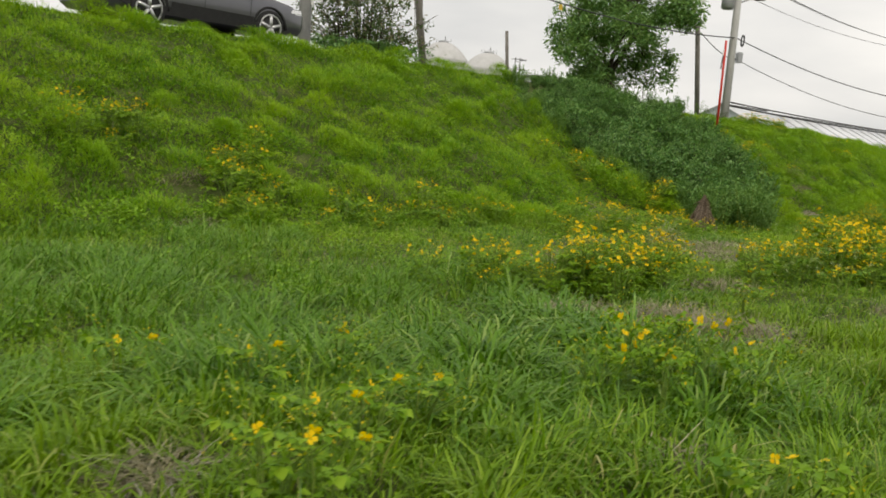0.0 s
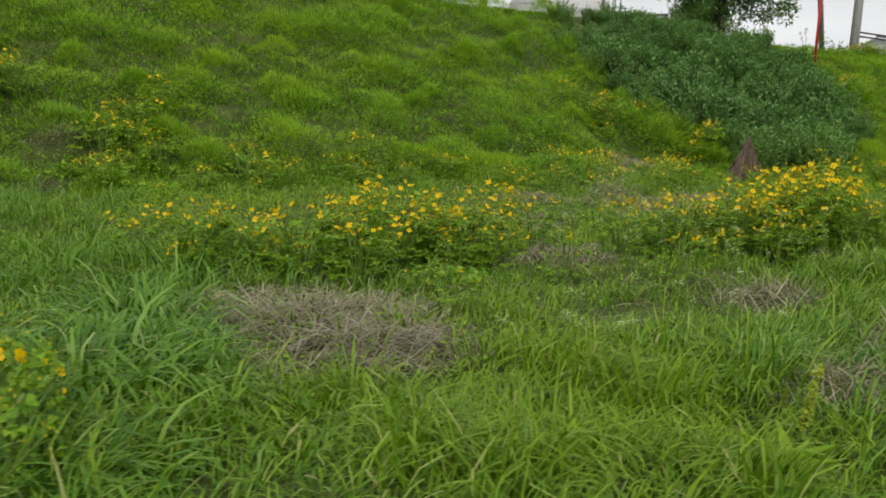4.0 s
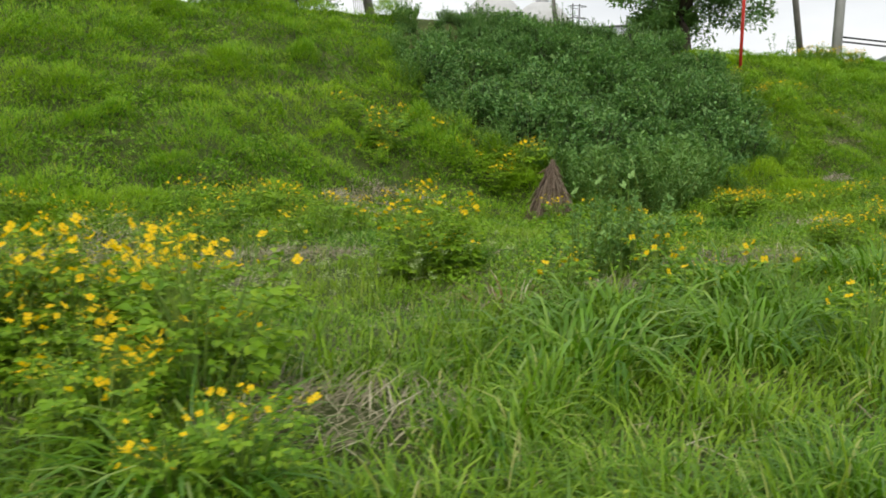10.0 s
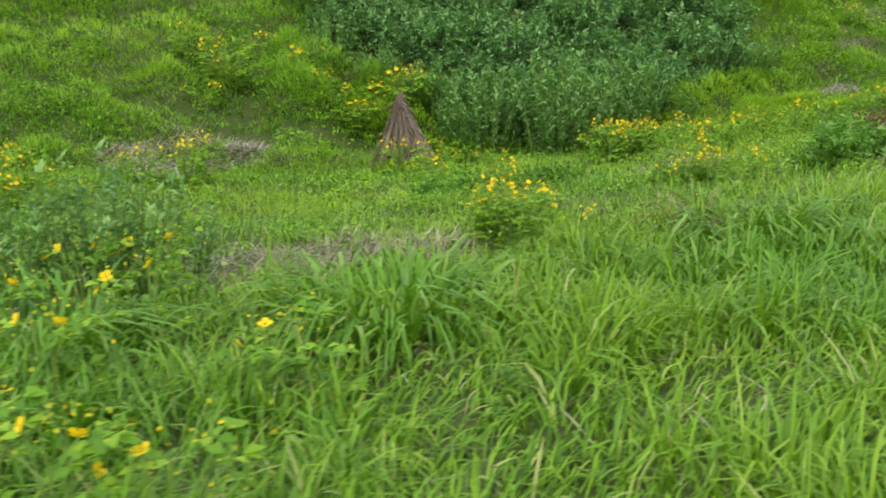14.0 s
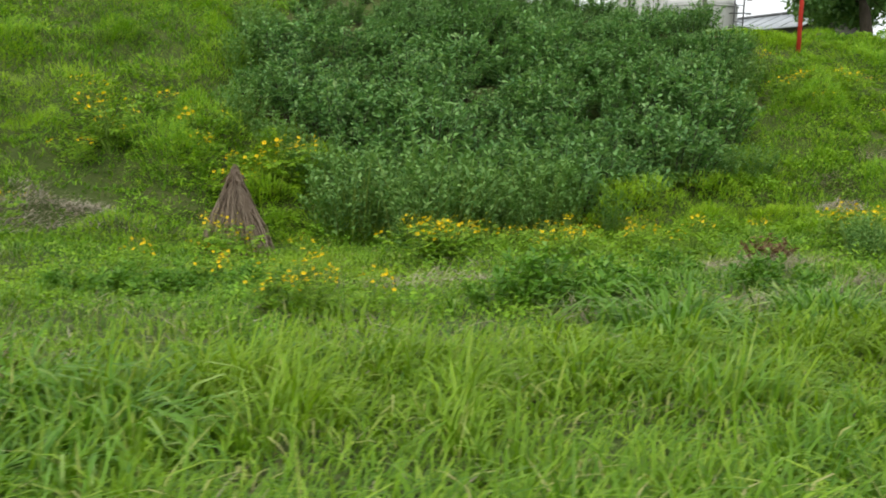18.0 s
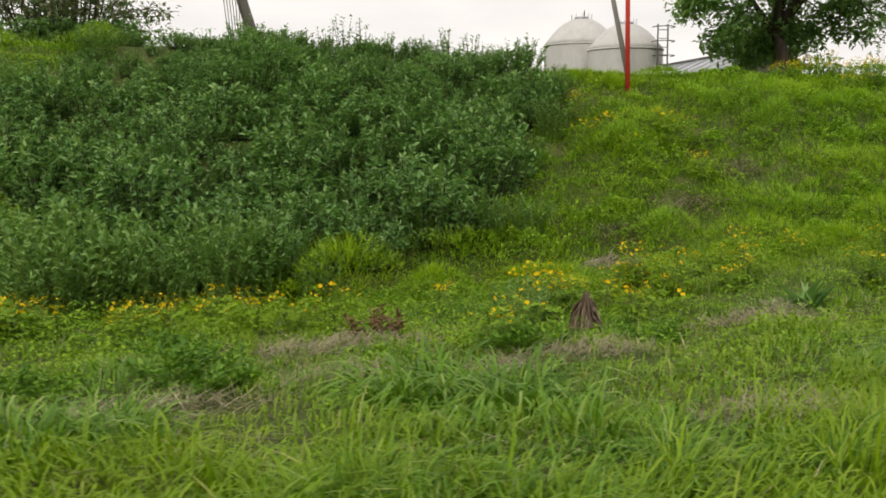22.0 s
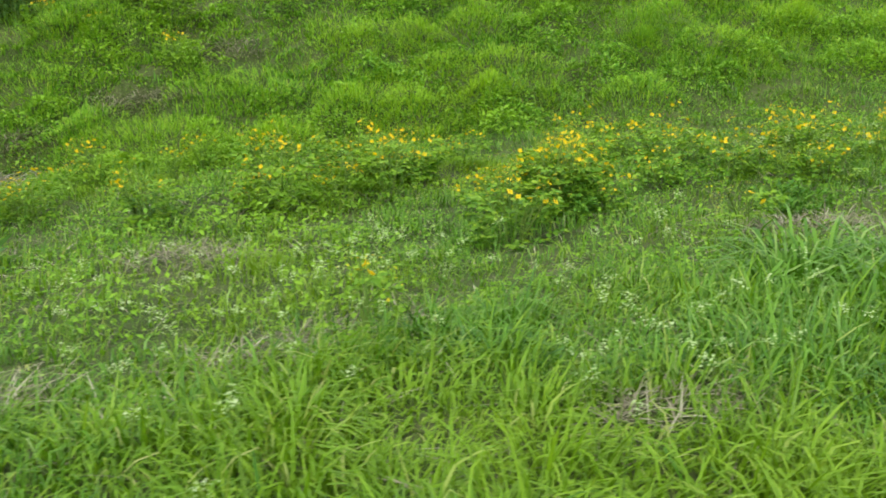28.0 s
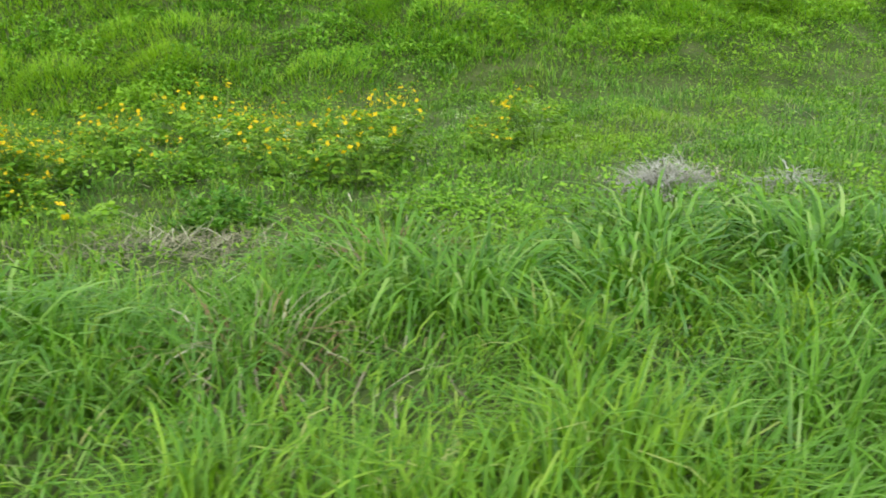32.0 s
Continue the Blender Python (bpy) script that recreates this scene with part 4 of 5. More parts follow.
# broad-leaved weeds by the hollow, and wispy ones further on
BROAD = foliage("broad_leaves", [(0.0, (0.07, 0.19, 0.018)), (0.6, (0.14, 0.31, 0.028)), (1.0, (0.25, 0.43, 0.05))], (0.14, 0.3, 0.025), 0.45, 0.35)
broad = shrub(41, 34, 0.32, 0.5, 0.07, 32, BROAD, "low broad-leaved dark green weed clump", "leafy_weed", "leafy weeds in the meadow", "weed")
broad.matrix_basis = pose(18.72, 4.08, float(ground_z(18.72, 4.08))) @ Matrix.Scale(0.95, 4)
for x, y, s in ((19.1, 4.2, 0.8), (18.45, 4.1, 0.55), (19.5, 4.5, 0.6), (17.2, 5.7, 0.6), (16.4, 5.6, 0.7), (16.0, 5.4, 0.55), (16.75, 5.9, 0.65), (22.25, 4.95, 0.7), (23.27, 5.1, 0.6), (12.9, 4.6, 0.7), (20.2, 5.4, 0.6), (20.35, 4.35, 0.75), (29.6, 4.5, 0.6), (28.4, 5.1, 0.6), (27.9, 6.8, 0.7)):
    copy_thing(broad, pose(x, y, float(ground_z(x, y)), 0, 0, x * 70)).scale = (s, s, s)
wispy = shrub(51, 14, 0.62, 0.3, 0.05, 26, PALE, "tall wispy weed with small grey-green leaves", "wispy_weed", "wispy weeds in the meadow", "weed")
wispy.matrix_basis = pose(13.35, 3.45, float(ground_z(13.35, 3.45)))
for x, y, s in ((13.6, 3.6, 1.1), (13.1, 3.6, 1.0), (13.45, 3.75, 1.05), (13.85, 3.8, 0.8), (23.0, 6.5, 0.6), (26.0, 6.5, 0.5)):
    copy_thing(wispy, pose(x, y, float(ground_z(x, y)), 0, 0, x * 50)).scale = (s, s, s)


sapling = shrub(61, 8, 1.7, 0.55, 0.1, 26, PALE, "thin leafy sapling beside the utility pole", "sapling", "", "shrub", 0.3)
sapling.matrix_basis = pose(36.7, 19.2, 2.25)


# ---- white-flowered weeds and seed spikes ----
def white_weeds():
    r = np.random.default_rng(61)
    st, fl = [], []
    for cx, cy, n, sp in ((7.9, 3.2, 40, 0.7), (8.6, 2.4, 25, 0.5), (26.2, 2.9, 60, 0.9), (27.2, 2.2, 20, 0.6), (25.4, 3.6, 30, 0.6), (26.9, 3.6, 30, 0.6), (6.2, 1.6, 20, 0.4), (30.6, 5.2, 30, 0.6), (11.6, 4.8, 30, 0.7), (11.2, 3.2, 40, 0.5)):
        for _ in range(n):
            x, y, h = r.normal(cx, sp), r.normal(cy, sp * 0.6), r.uniform(0.2, 0.42)
            z = float(ground_z(x, y))
            top = np.array([x + r.normal(0, 0.04), y + r.normal(0, 0.04), z + h])
            st.append(tube([(x, y, z), top], [0.0025, 0.0015], 3, False))
            m = 26
            p = top + np.stack([r.normal(0, 0.013, m), r.normal(0, 0.013, m), r.normal(0, 0.009, m)], -1)
            fl.append(leaves(p, r.uniform(0.005, 0.01, m), r.uniform(0, 6.28, m), r.uniform(-0.3, 1.2, m), 0.9))
    tagged(new("white_flower_stems", mesh_np("white_flower_stems", *joined(st), STEM)), "thin green stems of small white-flowered weeds", "weeds", kind="stuff")
    tagged(new("white_flowers", mesh_np("white_flowers", *joined(fl), WHITE_BLOOM)), "small white flower heads over the grass", "flowers", kind="stuff")


white_weeds()


def seed_spike(seed):
    r = np.random.default_rng(seed)
    o = thing("dock_plant", Matrix(), "dock plant with yellow-green knobbly seed spikes", "weed", "dock plants in seed")
    lf = leaves(np.zeros((9, 3)) + (0, 0, 0.03), r.uniform(0.16, 0.28, 9), r.uniform(0, 6.28, 9), r.uniform(0.5, 1.1, 9), 0.28)
    fine("foliage", mesh_np("foliage", *lf, HERB), None, o)
    for k in range(3):
        a, h = r.uniform(0, 6.28), r.uniform(0.34, 0.5)
        tip = np.array([0.09 * math.cos(a), 0.09 * math.sin(a), h])
        part("stem", mesh_np("stem", *tube([(0, 0, 0), tip * (0.45, 0.45, 0.5), tip], [0.005, 0.004, 0.002], 5, False), STEM), None, o)
        m = 150
        t = r.uniform(0.55, 1.02, m)[:, None]
        p = tip * t + r.normal(0, 0.009, (m, 3))
        part("seed_spike", mesh_np("seed_spike", *leaves(p, r.uniform(0.01, 0.02, m), r.uniform(0, 6.28, m), r.normal(0.3, 0.5, m), 0.9), SEED), None, o)
    return o


dock = seed_spike(71)
dock.matrix_basis = pose(10.1, 0.55, float(ground_z(10.1, 0.55))) @ Matrix.Scale(0.75, 4)
for x, y in ((10.3, 0.45), (9.9, 0.6), (28.5, 1.15), (28.65, 1.1), (5.9, 0.75)):
    copy_thing(dock, pose(x, y, float(ground_z(x, y)), 0, 0, x * 120)).scale = (0.75, 0.75, 0.75)


# ---- tussocks standing out of the long grass ----


def tussock(seed, n, high, wide):
    r = np.random.default_rng(seed)
    o = thing("grass_tussock", Matrix(), "lush dark green grass tussock with broad arching blades", "grass", "tussocks in the meadow")
    a, f = r.uniform(0, 6.28, n), np.sqrt(r.random(n))
    root = np.stack([wide * f * np.cos(a), wide * f * np.sin(a), 0 * a - 0.02], -1)
    for k in range(3):
        i = np.arange(k, n, 3)
        v = blades(root[i], (high - 0.06 * k) * r.uniform(0.6, 1.15, len(i)), 0.015 * r.uniform(0.6, 1.25, len(i)), a[i] + r.normal(0, 0.5, len(i)), 0.08 + 0.5 * f[i] + r.normal(0, 0.1, len(i)), r.uniform(1.0, 2.4, len(i)) + 0.3 * k, 5)
        fine("blade_fan", mesh_np("blade_fan", *v, LUSH), None, o)
    return o


def brown_tuft(x, y, seed):
    r = np.random.default_rng(seed)
    n = 80
    o = thing("withered_grass_tuft", pose(x, y, float(ground_z(x, y))), "half-withered rust-brown grass tuft among green grass", "grass", "withered tufts")
    a, f = r.uniform(0, 6.28, n), np.sqrt(r.random(n))
    root = np.stack([0.2 * f * np.cos(a), 0.2 * f * np.sin(a), 0 * a], -1)
    for k, mat in ((0, BROWN_LEAF), (1, STRAW)):
        i = np.arange(k, n, 2)
        fine("blade_fan", mesh_np("blade_fan", *blades(root[i], 0.3 * r.uniform(0.6, 1.1, len(i)), r.uniform(0.004, 0.008, len(i)), a[i], 0.1 + 0.5 * f[i], r.uniform(0.8, 2.2, len(i)), 4), mat), None, o)


for k, (x, y) in enumerate(((29.95, 2.95), (29.35, 2.35), (16.0, 2.7), (12.0, 2.9))):
    brown_tuft(x, y, 300 + k)
TUSSOCK = [tussock(75, 240, 0.44, 0.24), tussock(76, 300, 0.4, 0.3)]
TUFTS_AT = [(11.6, 2.0), (12.1, 2.3), (12.35, 1.8), (14.3, 2.3), (16.1, 2.4), (16.4, 2.1), (13.2, 2.6), (19.75, 3.05), (20.0, 3.3), (18.9, 3.1), (21.3, 3.5), (21.6, 3.3), (23.7, 2.95), (29.9, 3.05), (30.1, 2.6),
            (30.7, 2.5), (31.0, 2.9), (31.4, 2.8), (31.3, 2.4), (31.8, 2.6), (28.3, 3.0), (28.6, 2.7), (2.3, 3.4), (9.2, 2.1), (9.9, 1.7), (3.4, 2.7), (2.0, 3.0), (3.0, 3.3), (3.8, 3.0), (4.3, 2.5), (4.6, 2.25), (4.65, 2.7), (4.75, 3.1), (4.85, 3.45), (1.2, 3.3), (2.8, 2.2), (3.6, 1.7), (4.1, 1.75)]
for k, (x, y) in enumerate(TUFTS_AT):
    m = pose(x, y, float(ground_z(x, y)), 0, 0, x * 131)
    o = TUSSOCK[k] if k < 2 else copy_thing(TUSSOCK[k % 2], m)
    s = 0.8 + 0.35 * ((x * 3.7) % 1)
    o.matrix_basis = m @ Matrix.Diagonal((s, s, s, 1))

# dark rosette with upright leaves
rosette = thing("rosette_plant", pose(24.98, 5.92, float(ground_z(24.98, 5.92))), "dark green rosette weed with broad upright leaves", "weed")
rr = np.random.default_rng(81)
for k in range(3):
    m = 14
    fine("foliage", mesh_np("foliage", *leaves(rr.normal(0, 0.03, (m, 3)) * (1, 1, 0), rr.uniform(0.16, 0.34, m), rr.uniform(0, 6.28, m), rr.uniform(0.2, 1.2, m), 0.2), BUSH), None, rosette)
brown = thing("withered_weed", pose(21.58, 6.1, float(ground_z(21.58, 6.1))), "withered rust-brown weed clump", "weed")
a, b = shoots(83, 16, 0.26, 0.25, 0.06, 16)
fine("stalk", mesh_np("stalk", *a, BROWN_LEAF), None, brown)
fine("foliage", mesh_np("foliage", *b, BROWN_LEAF), None, brown)


# ---- heaps of dry stalks ----
PALE_STRAW = foliage("bleached_straw", [(0.0, (0.2, 0.18, 0.145)), (0.5, (0.38, 0.355, 0.3)), (1.0, (0.58, 0.555, 0.49))], (0.34, 0.315, 0.265), 0.85, 0.1, 2.0)
def stook(name, x, y, high, wide, n, label, seed):
    r = np.random.default_rng(seed)
    o = thing(name, pose(x, y, float(ground_z(x, y)) - 0.03), label, "dead plant")
    st = []
    for k in range(n):
        a, o_ = r.uniform(0, 6.28), wide * math.sqrt(r.uniform(0.1, 1))
        base = np.array([o_ * math.cos(a), o_ * math.sin(a), 0])
        f = r.uniform(0.45, 1.0) ** 0.7
        tip = np.array([base[0] * (1 - f) * 0.9 + r.normal(0, 0.012), base[1] * (1 - f) * 0.9 + r.normal(0, 0.012), high * f])
        mid = (base + tip) / 2 + r.normal(0, 0.02, 3)
        st.append(tube([base, mid, tip], [0.005, 0.004, 0.002], 3, False))
    fine("stalk_cone", mesh_np("stalk_cone", *joined(st), STALK), None, o)
    m = n * (5 if n > 250 else 2)
    a, t = r.uniform(0, 6.28, m), r.random(m) ** 1.3
    rad = wide * (1 - t) ** 1.25 * r.uniform(0.6, 1.0, m) + 0.012
    p = np.stack([rad * np.cos(a), rad * np.sin(a), high * t * 0.92], -1)
    fine("withered_foliage", mesh_np("withered_foliage", *leaves(p, r.uniform(0.08, 0.2, m), a + r.normal(0, 0.5, m), r.normal(-1.15, 0.3, m), 0.05), STALK), None, o)


def heap(name, x, y, high, wide, n, mat, label, seed):
    """A low rough heap of matted dead blades."""
    r = np.random.default_rng(seed)
    o = thing(name, pose(x, y, float(ground_z(x, y)) - 0.02), label, "dead plant")
    a, f = r.uniform(0, 6.28, n), np.sqrt(r.random(n))
    lump = 1 + 0.25 * np.sin(2 * a + seed) + 0.15 * np.sin(5 * a + 2 * seed)
    p = np.stack([wide * f * lump * np.cos(a), 0.8 * wide * f * lump * np.sin(a), high * lump * (1 - f ** 1.6) * r.uniform(0.3, 1.0, n)], -1)
    v = blades(p, r.uniform(0.06, 0.2, n), r.uniform(0.003, 0.008, n), a + r.normal(0, 1.2, n), 1.2 + 0.3 * f + r.normal(0, 0.2, n), r.uniform(0.1, 0.9, n), 3)
    fine("straw_mat", mesh_np("straw_mat", *v, mat), None, o)
    i = r.integers(0, n, n // 14)
    v = blades(p[i] + (0, 0, 0.015), r.uniform(0.14, 0.3, len(i)), r.uniform(0.003, 0.006, len(i)), a[i] + r.normal(0, 1.0, len(i)), r.uniform(1.15, 1.55, len(i)), r.uniform(0.1, 0.6, len(i)), 3)
    fine("loose_stalk", mesh_np("loose_stalk", *v, PALE_STRAW), None, o, "loose bleached stalks")


stook("dry_stalk_heap", 17.25, 8.58, 0.95, 0.42, 680, "cone of grey-brown dry stalks leaning together", 91)
stook("dry_stalk_tuft", 23.08, 5.85, 0.36, 0.14, 120, "small tuft of dry brown stalks", 92)
heap("dry_stalk_bunch", 10.8, 5.85, 0.46, 0.3, 1400, STRAW, "small cone of dry brown stalks", 96)
heap("dead_grass_heap", 1.46, 2.42, 0.09, 0.14, 420, STRAW, "low heap of matted grey-brown dead grass", 99)
heap("dead_grass_heap", 5.72, 3.0, 0.16, 0.3, 1000, STRAW, "low heap of matted grey-brown dead grass", 97)
heap("dead_grass_heap", 5.55, 2.4, 0.1, 0.34, 800, STRAW, "low heap of matted grey-brown dead grass", 98)
heap("dry_grass_heap", 24.6, 5.75, 0.18, 0.36, 900, STRAW, "low heap of dry brown grass", 93)
heap("dead_grass_mound", 31.95, 4.25, 0.17, 0.28, 1500, PALE_STRAW, "pale grey mound of dead grass", 94)
heap("dead_grass_lump", 32.55, 3.95, 0.12, 0.2, 800, PALE_STRAW, "small pale lump of dead grass", 95)


# ---- trees ----
# lobes of a crown: across, up, radius, depth, in parts of the crown's half width and half height
LOBES = [(-0.62, 0.02, 0.34, 0.1), (-0.55, -0.45, 0.3, -0.2), (-0.25, 0.38, 0.38, 0.2), (0.12, 0.72, 0.3, -0.1), (0.45, 0.66, 0.28, 0.15), (0.66, 0.22, 0.25, -0.25), (0.58, -0.35, 0.32, 0.2), (0.0, -0.05, 0.42, -0.3),
         (0.1, -0.5, 0.32, 0.35), (-0.2, -0.62, 0.22, 0.3), (0.85, 0.52, 0.15, 0.0), (-0.1, 0.1, 0.4, 0.5), (0.3, 0.2, 0.36, 0.2)]
BROAD_LOBES = [(-0.6, -0.1, 0.4, 0.0), (-0.2, 0.3, 0.45, 0.2), (0.25, 0.25, 0.45, -0.2), (0.65, -0.1, 0.38, 0.0), (0.0, -0.25, 0.5, 0.3), (0.2, -0.3, 0.45, -0.4)]


def tree(name, x, y, z, trunk_h, crown_z, rx, rz, n_clump, per, leaf, label, seed, thick=0.2, lobes=LOBES):
    r = np.random.default_rng(seed)
    o = thing(name, pose(x, y, z), label, "tree")
    sway = r.normal(0, 0.12, (5, 2))
    tp = [(sway[k][0] * k / 4, sway[k][1] * k / 4, (trunk_h + 0.8) * k / 4 - 0.2) for k in range(5)]
    part("trunk", mesh_np("trunk", *tube(tp, [thick * 1.25, thick, thick * 0.9, thick * 0.8, thick * 0.6], 10), BARK), None, o, smooth=True)
    c = []
    while len(c) < n_clump:
        u, v, rad, depth = lobes[len(c) % len(lobes)]
        p = r.normal(0, 1, 3)
        p *= r.uniform(0.35, 1.0) ** 0.5 / np.linalg.norm(p)
        a, b, h = u + rad * p[0], depth + rad * p[1], v + 0.8 * rad * p[2]
        c.append(np.array([rx * (0.82 * a + 0.57 * b), rx * (-0.57 * a + 0.82 * b), rz * h + crown_z]))
    c = np.array(c)
    top = np.array(tp[-1])
    ends = c[r.permutation(len(c))[:9]]
    limbs = []
    for e in ends:
        e = top * 0.15 + e * 0.85
        mid = top * 0.55 + e * 0.45 + np.array([0, 0, 0.25])
        limbs.append((top, mid, e))
        part("limb", mesh_np("limb", *tube([top - (0, 0, 0.3), mid, e], [thick * 0.55, thick * 0.32, thick * 0.1], 7), BARK), None, o, smooth=True)
    tw = []
    mids = np.array([l[1] for l in limbs] + [l[2] for l in limbs])
    for q in c:
        s = mids[np.linalg.norm(mids - q, axis=1).argmin()]
        tw.append(tube([s, (s + q) / 2 + (0, 0, 0.1), q], [thick * 0.14, thick * 0.09, thick * 0.03], 4, False))
    fine("branchwork", mesh_np("branchwork", *joined(tw), BARK), None, o)
    m = len(c) * per
    ball = r.normal(0, 1, (m, 3))
    ball *= (r.random(m) ** 0.4 / np.linalg.norm(ball, axis=1))[:, None]
    pos = np.repeat(c, per, 0) + ball * np.repeat(r.uniform(0.6, 1.2, len(c)), per)[:, None] * np.array([0.74, 0.74, 0.62]) * rx / 4.0
    fine("crown", mesh_np("crown", *leaves(pos, leaf * r.uniform(0.6, 1.3, m), r.uniform(0, 6.28, m), r.normal(-0.2, 0.5, m), 0.55), TREE_LEAF), None, o)
    return o


tree("broadleaf_tree", 36.4, 23.1, 2.2, 1.7, 4.15, 3.45, 3.7, 220, 140, 0.19, "round-crowned broadleaf tree behind the road", 3, 0.2)
tree("distant_tree", 83.5, 19.8, 0.6, 1.6, 3.4, 4.7, 2.6, 150, 90, 0.4, "wide dark green tree far along the road", 5, 0.25, BROAD_LOBES)

# straggly shrub with climbing vines by the wooden pole
vs = thing("straggly_shrub", pose(17.9, 19.6, 2.75), "straggly shrub overgrown with bare-stemmed vines", "shrub")
r = np.random.default_rng(17)
st, lp = [], []
for k in range(58):
    a, o_, h = r.uniform(0, 6.28), 2.1 * math.sqrt(r.random()), r.uniform(1.3, 3.1)
    p0 = np.array([0.4 * o_ * math.cos(a), 0.3 * o_ * math.sin(a), 0])
    p1 = p0 + (0.25 * o_ * math.cos(a), 0.2 * o_ * math.sin(a), h * 0.6)
    p2 = p1 + (0.5 * o_ * math.cos(a + 0.4) + r.normal(0, 0.25), 0.35 * o_ * math.sin(a + 0.4), h * 0.4 - 0.55 * o_ * r.random())
    st.append(tube([p0, p1, p2], [0.02, 0.012, 0.005], 4, False))
    t = np.repeat(r.uniform(0.3, 1, 12), 8)[:, None]
    lp.append((1 - t) ** 2 * p0 + 2 * t * (1 - t) * p1 + t * t * p2 + r.normal(0, 0.09, (96, 3)))
for k in range(13):
    x0 = r.uniform(-1.2, 1.3)
    mid = np.array([x0 * 1.15 + r.normal(0, 0.1), r.normal(0, 0.2), r.uniform(1.6, 2.2)])
    top = np.array([mid[0] + 0.5 * x0 * r.random() + r.normal(0, 0.15), mid[1], r.uniform(2.4, 3.7)])
    tip = top + (0.35 * np.sign(x0) * r.random(), 0, -0.3 * r.random())
    st.append(tube([(x0 * 0.7, 0, 0.6), mid, top, tip], [0.016, 0.012, 0.007, 0.004], 4, False))
    t = r.random(95)[:, None]
    lp.append(np.where(t < 0.75, mid + (top - mid) * t / 0.75, top + (tip - top) * (t - 0.75) * 4) + r.normal(0, 0.055, (95, 3)))
lp.append(np.stack([r.normal(0.15, 0.75, 5200), r.normal(0, 0.5, 5200), 0.88 * np.sqrt(r.random(5200))], -1))
lp = np.concatenate(lp)
fine("stem_tangle", mesh_np("stem_tangle", *joined(st), BARK), None, vs)
low = lp[:, 2] < 0.9
for mask, mt, nm in ((low, BUSH, "lower_foliage"), (~low, VINE_LEAF, "vine_foliage")):
    q = lp[mask]
    fine(nm, mesh_np(nm, *leaves(q, r.uniform(0.06, 0.15, len(q)), r.uniform(0, 6.28, len(q)), r.normal(-0.1, 0.6, len(q)), 0.55), mt), None, vs)
small = shrub(33, 22, 1.1, 0.7, 0.1, 26, VINE_LEAF, "thin sapling beside the road", "sapling", "saplings beside the road", "shrub")
small.matrix_basis = pose(38.6, 19.3, 2.3)
for x, y, z, s in ((40.8, 20.6, 2.2, 1.0), (13.9, 18.9, 2.8, 0.6), (14.3, 19.2, 2.8, 0.5), (42.5, 20.5, 2.0, 0.8), (31.0, 26.0, 2.2, 1.3)):
    copy_thing(small, pose(x, y, z, 0, 0, x * 60)).scale = (s, s, s)


# yellow-flowered bushes at the edge of the road
gold = shrub(71, 30, 0.6, 0.5, 0.06, 34, HERB, "leafy roadside bush covered with small yellow flowers", "flowering_bush", "flowering bushes by the road", "bush", 0.15)
r = np.random.default_rng(72)
m = 190
a, f = r.uniform(0, 6.28, m), np.sqrt(r.random(m))
fine("blossom", mesh_np("blossom", *leaves(np.stack([0.5 * f * np.cos(a), 0.5 * f * np.sin(a), 0.56 - 0.22 * f * f + r.normal(0, 0.05, m)], -1), r.uniform(0.02, 0.045, m), a, r.uniform(-0.3, 1.0, m), 0.8), PETAL), None, gold, "yellow blossom")
for k, (x, s) in enumerate(((30.1, 0.6), (30.7, 0.75), (31.2, 0.6), (31.8, 0.8), (32.5, 0.65))):
    y = float(np.interp(x, TOP_X, TOP_Y)) + (0.1, 0.35, 0.15, 0.3, 0.2)[k]
    o = gold if k == 0 else copy_thing(gold, Matrix())
    o.matrix_basis = pose(x, y, float(ground_z(x, y)) - 0.05, 0, 0, 70 * k) @ Matrix.Scale(s, 4)


# ---- poles and cables ----
def pole(name, base, top, r0, r1, mat, label, sides=14):
    o = thing(name, Matrix.Translation(base), label, "utility pole")
    d = np.array(top, float) - np.array(base, float)
    part("shaft", mesh_np("shaft", *tube([-0.05 * d / np.linalg.norm(d) * 6, d * 0.5, d], [r0, (r0 + r1) / 2, r1], sides), mat), None, o, smooth=True)
    return o


def ring(o, name, at, r_in, r_out, mat, tilt=(0, 0, 0), label=""):
    pts = [(r_in * math.cos(a), r_in * math.sin(a), 0) for a in np.linspace(0, 2 * math.pi, 21)]
    part(name, mesh_np(name, *tube(pts, [r_out] * 21, 6, False), mat), None, o, label, at=pose(*at, *tilt))


# tall concrete pole
p = pole("concrete_pole", (15.2, 18.75, 2.8), (15.1, 18.75, 12.2), 0.165, 0.11, CONCRETE, "tall round grey concrete utility pole with a white plate")
part("number_plate", box((0.1, 0.012, 0.28), (0, 0, 0), 0.004), LABEL_WHITE, p, "white plate strapped to the pole", at=pose(0.06, -0.16, 1.55, 0, 0, 12))
for k in range(5):
    part("step_bolt", mesh_np("step_bolt", *tube([(0, 0, 0), (0.22 * (-1) ** k, 0, 0)], [0.009, 0.009], 6), GALV), None, p, at=pose(0, 0, 1.2 + 0.42 * k))
for k in range(2):
    part("crossarm", box((1.7, 0.08, 0.08), (0, 0, 0), 0.006), GALV, p, at=pose(0, 0, 8.4 + 0.7 * k))

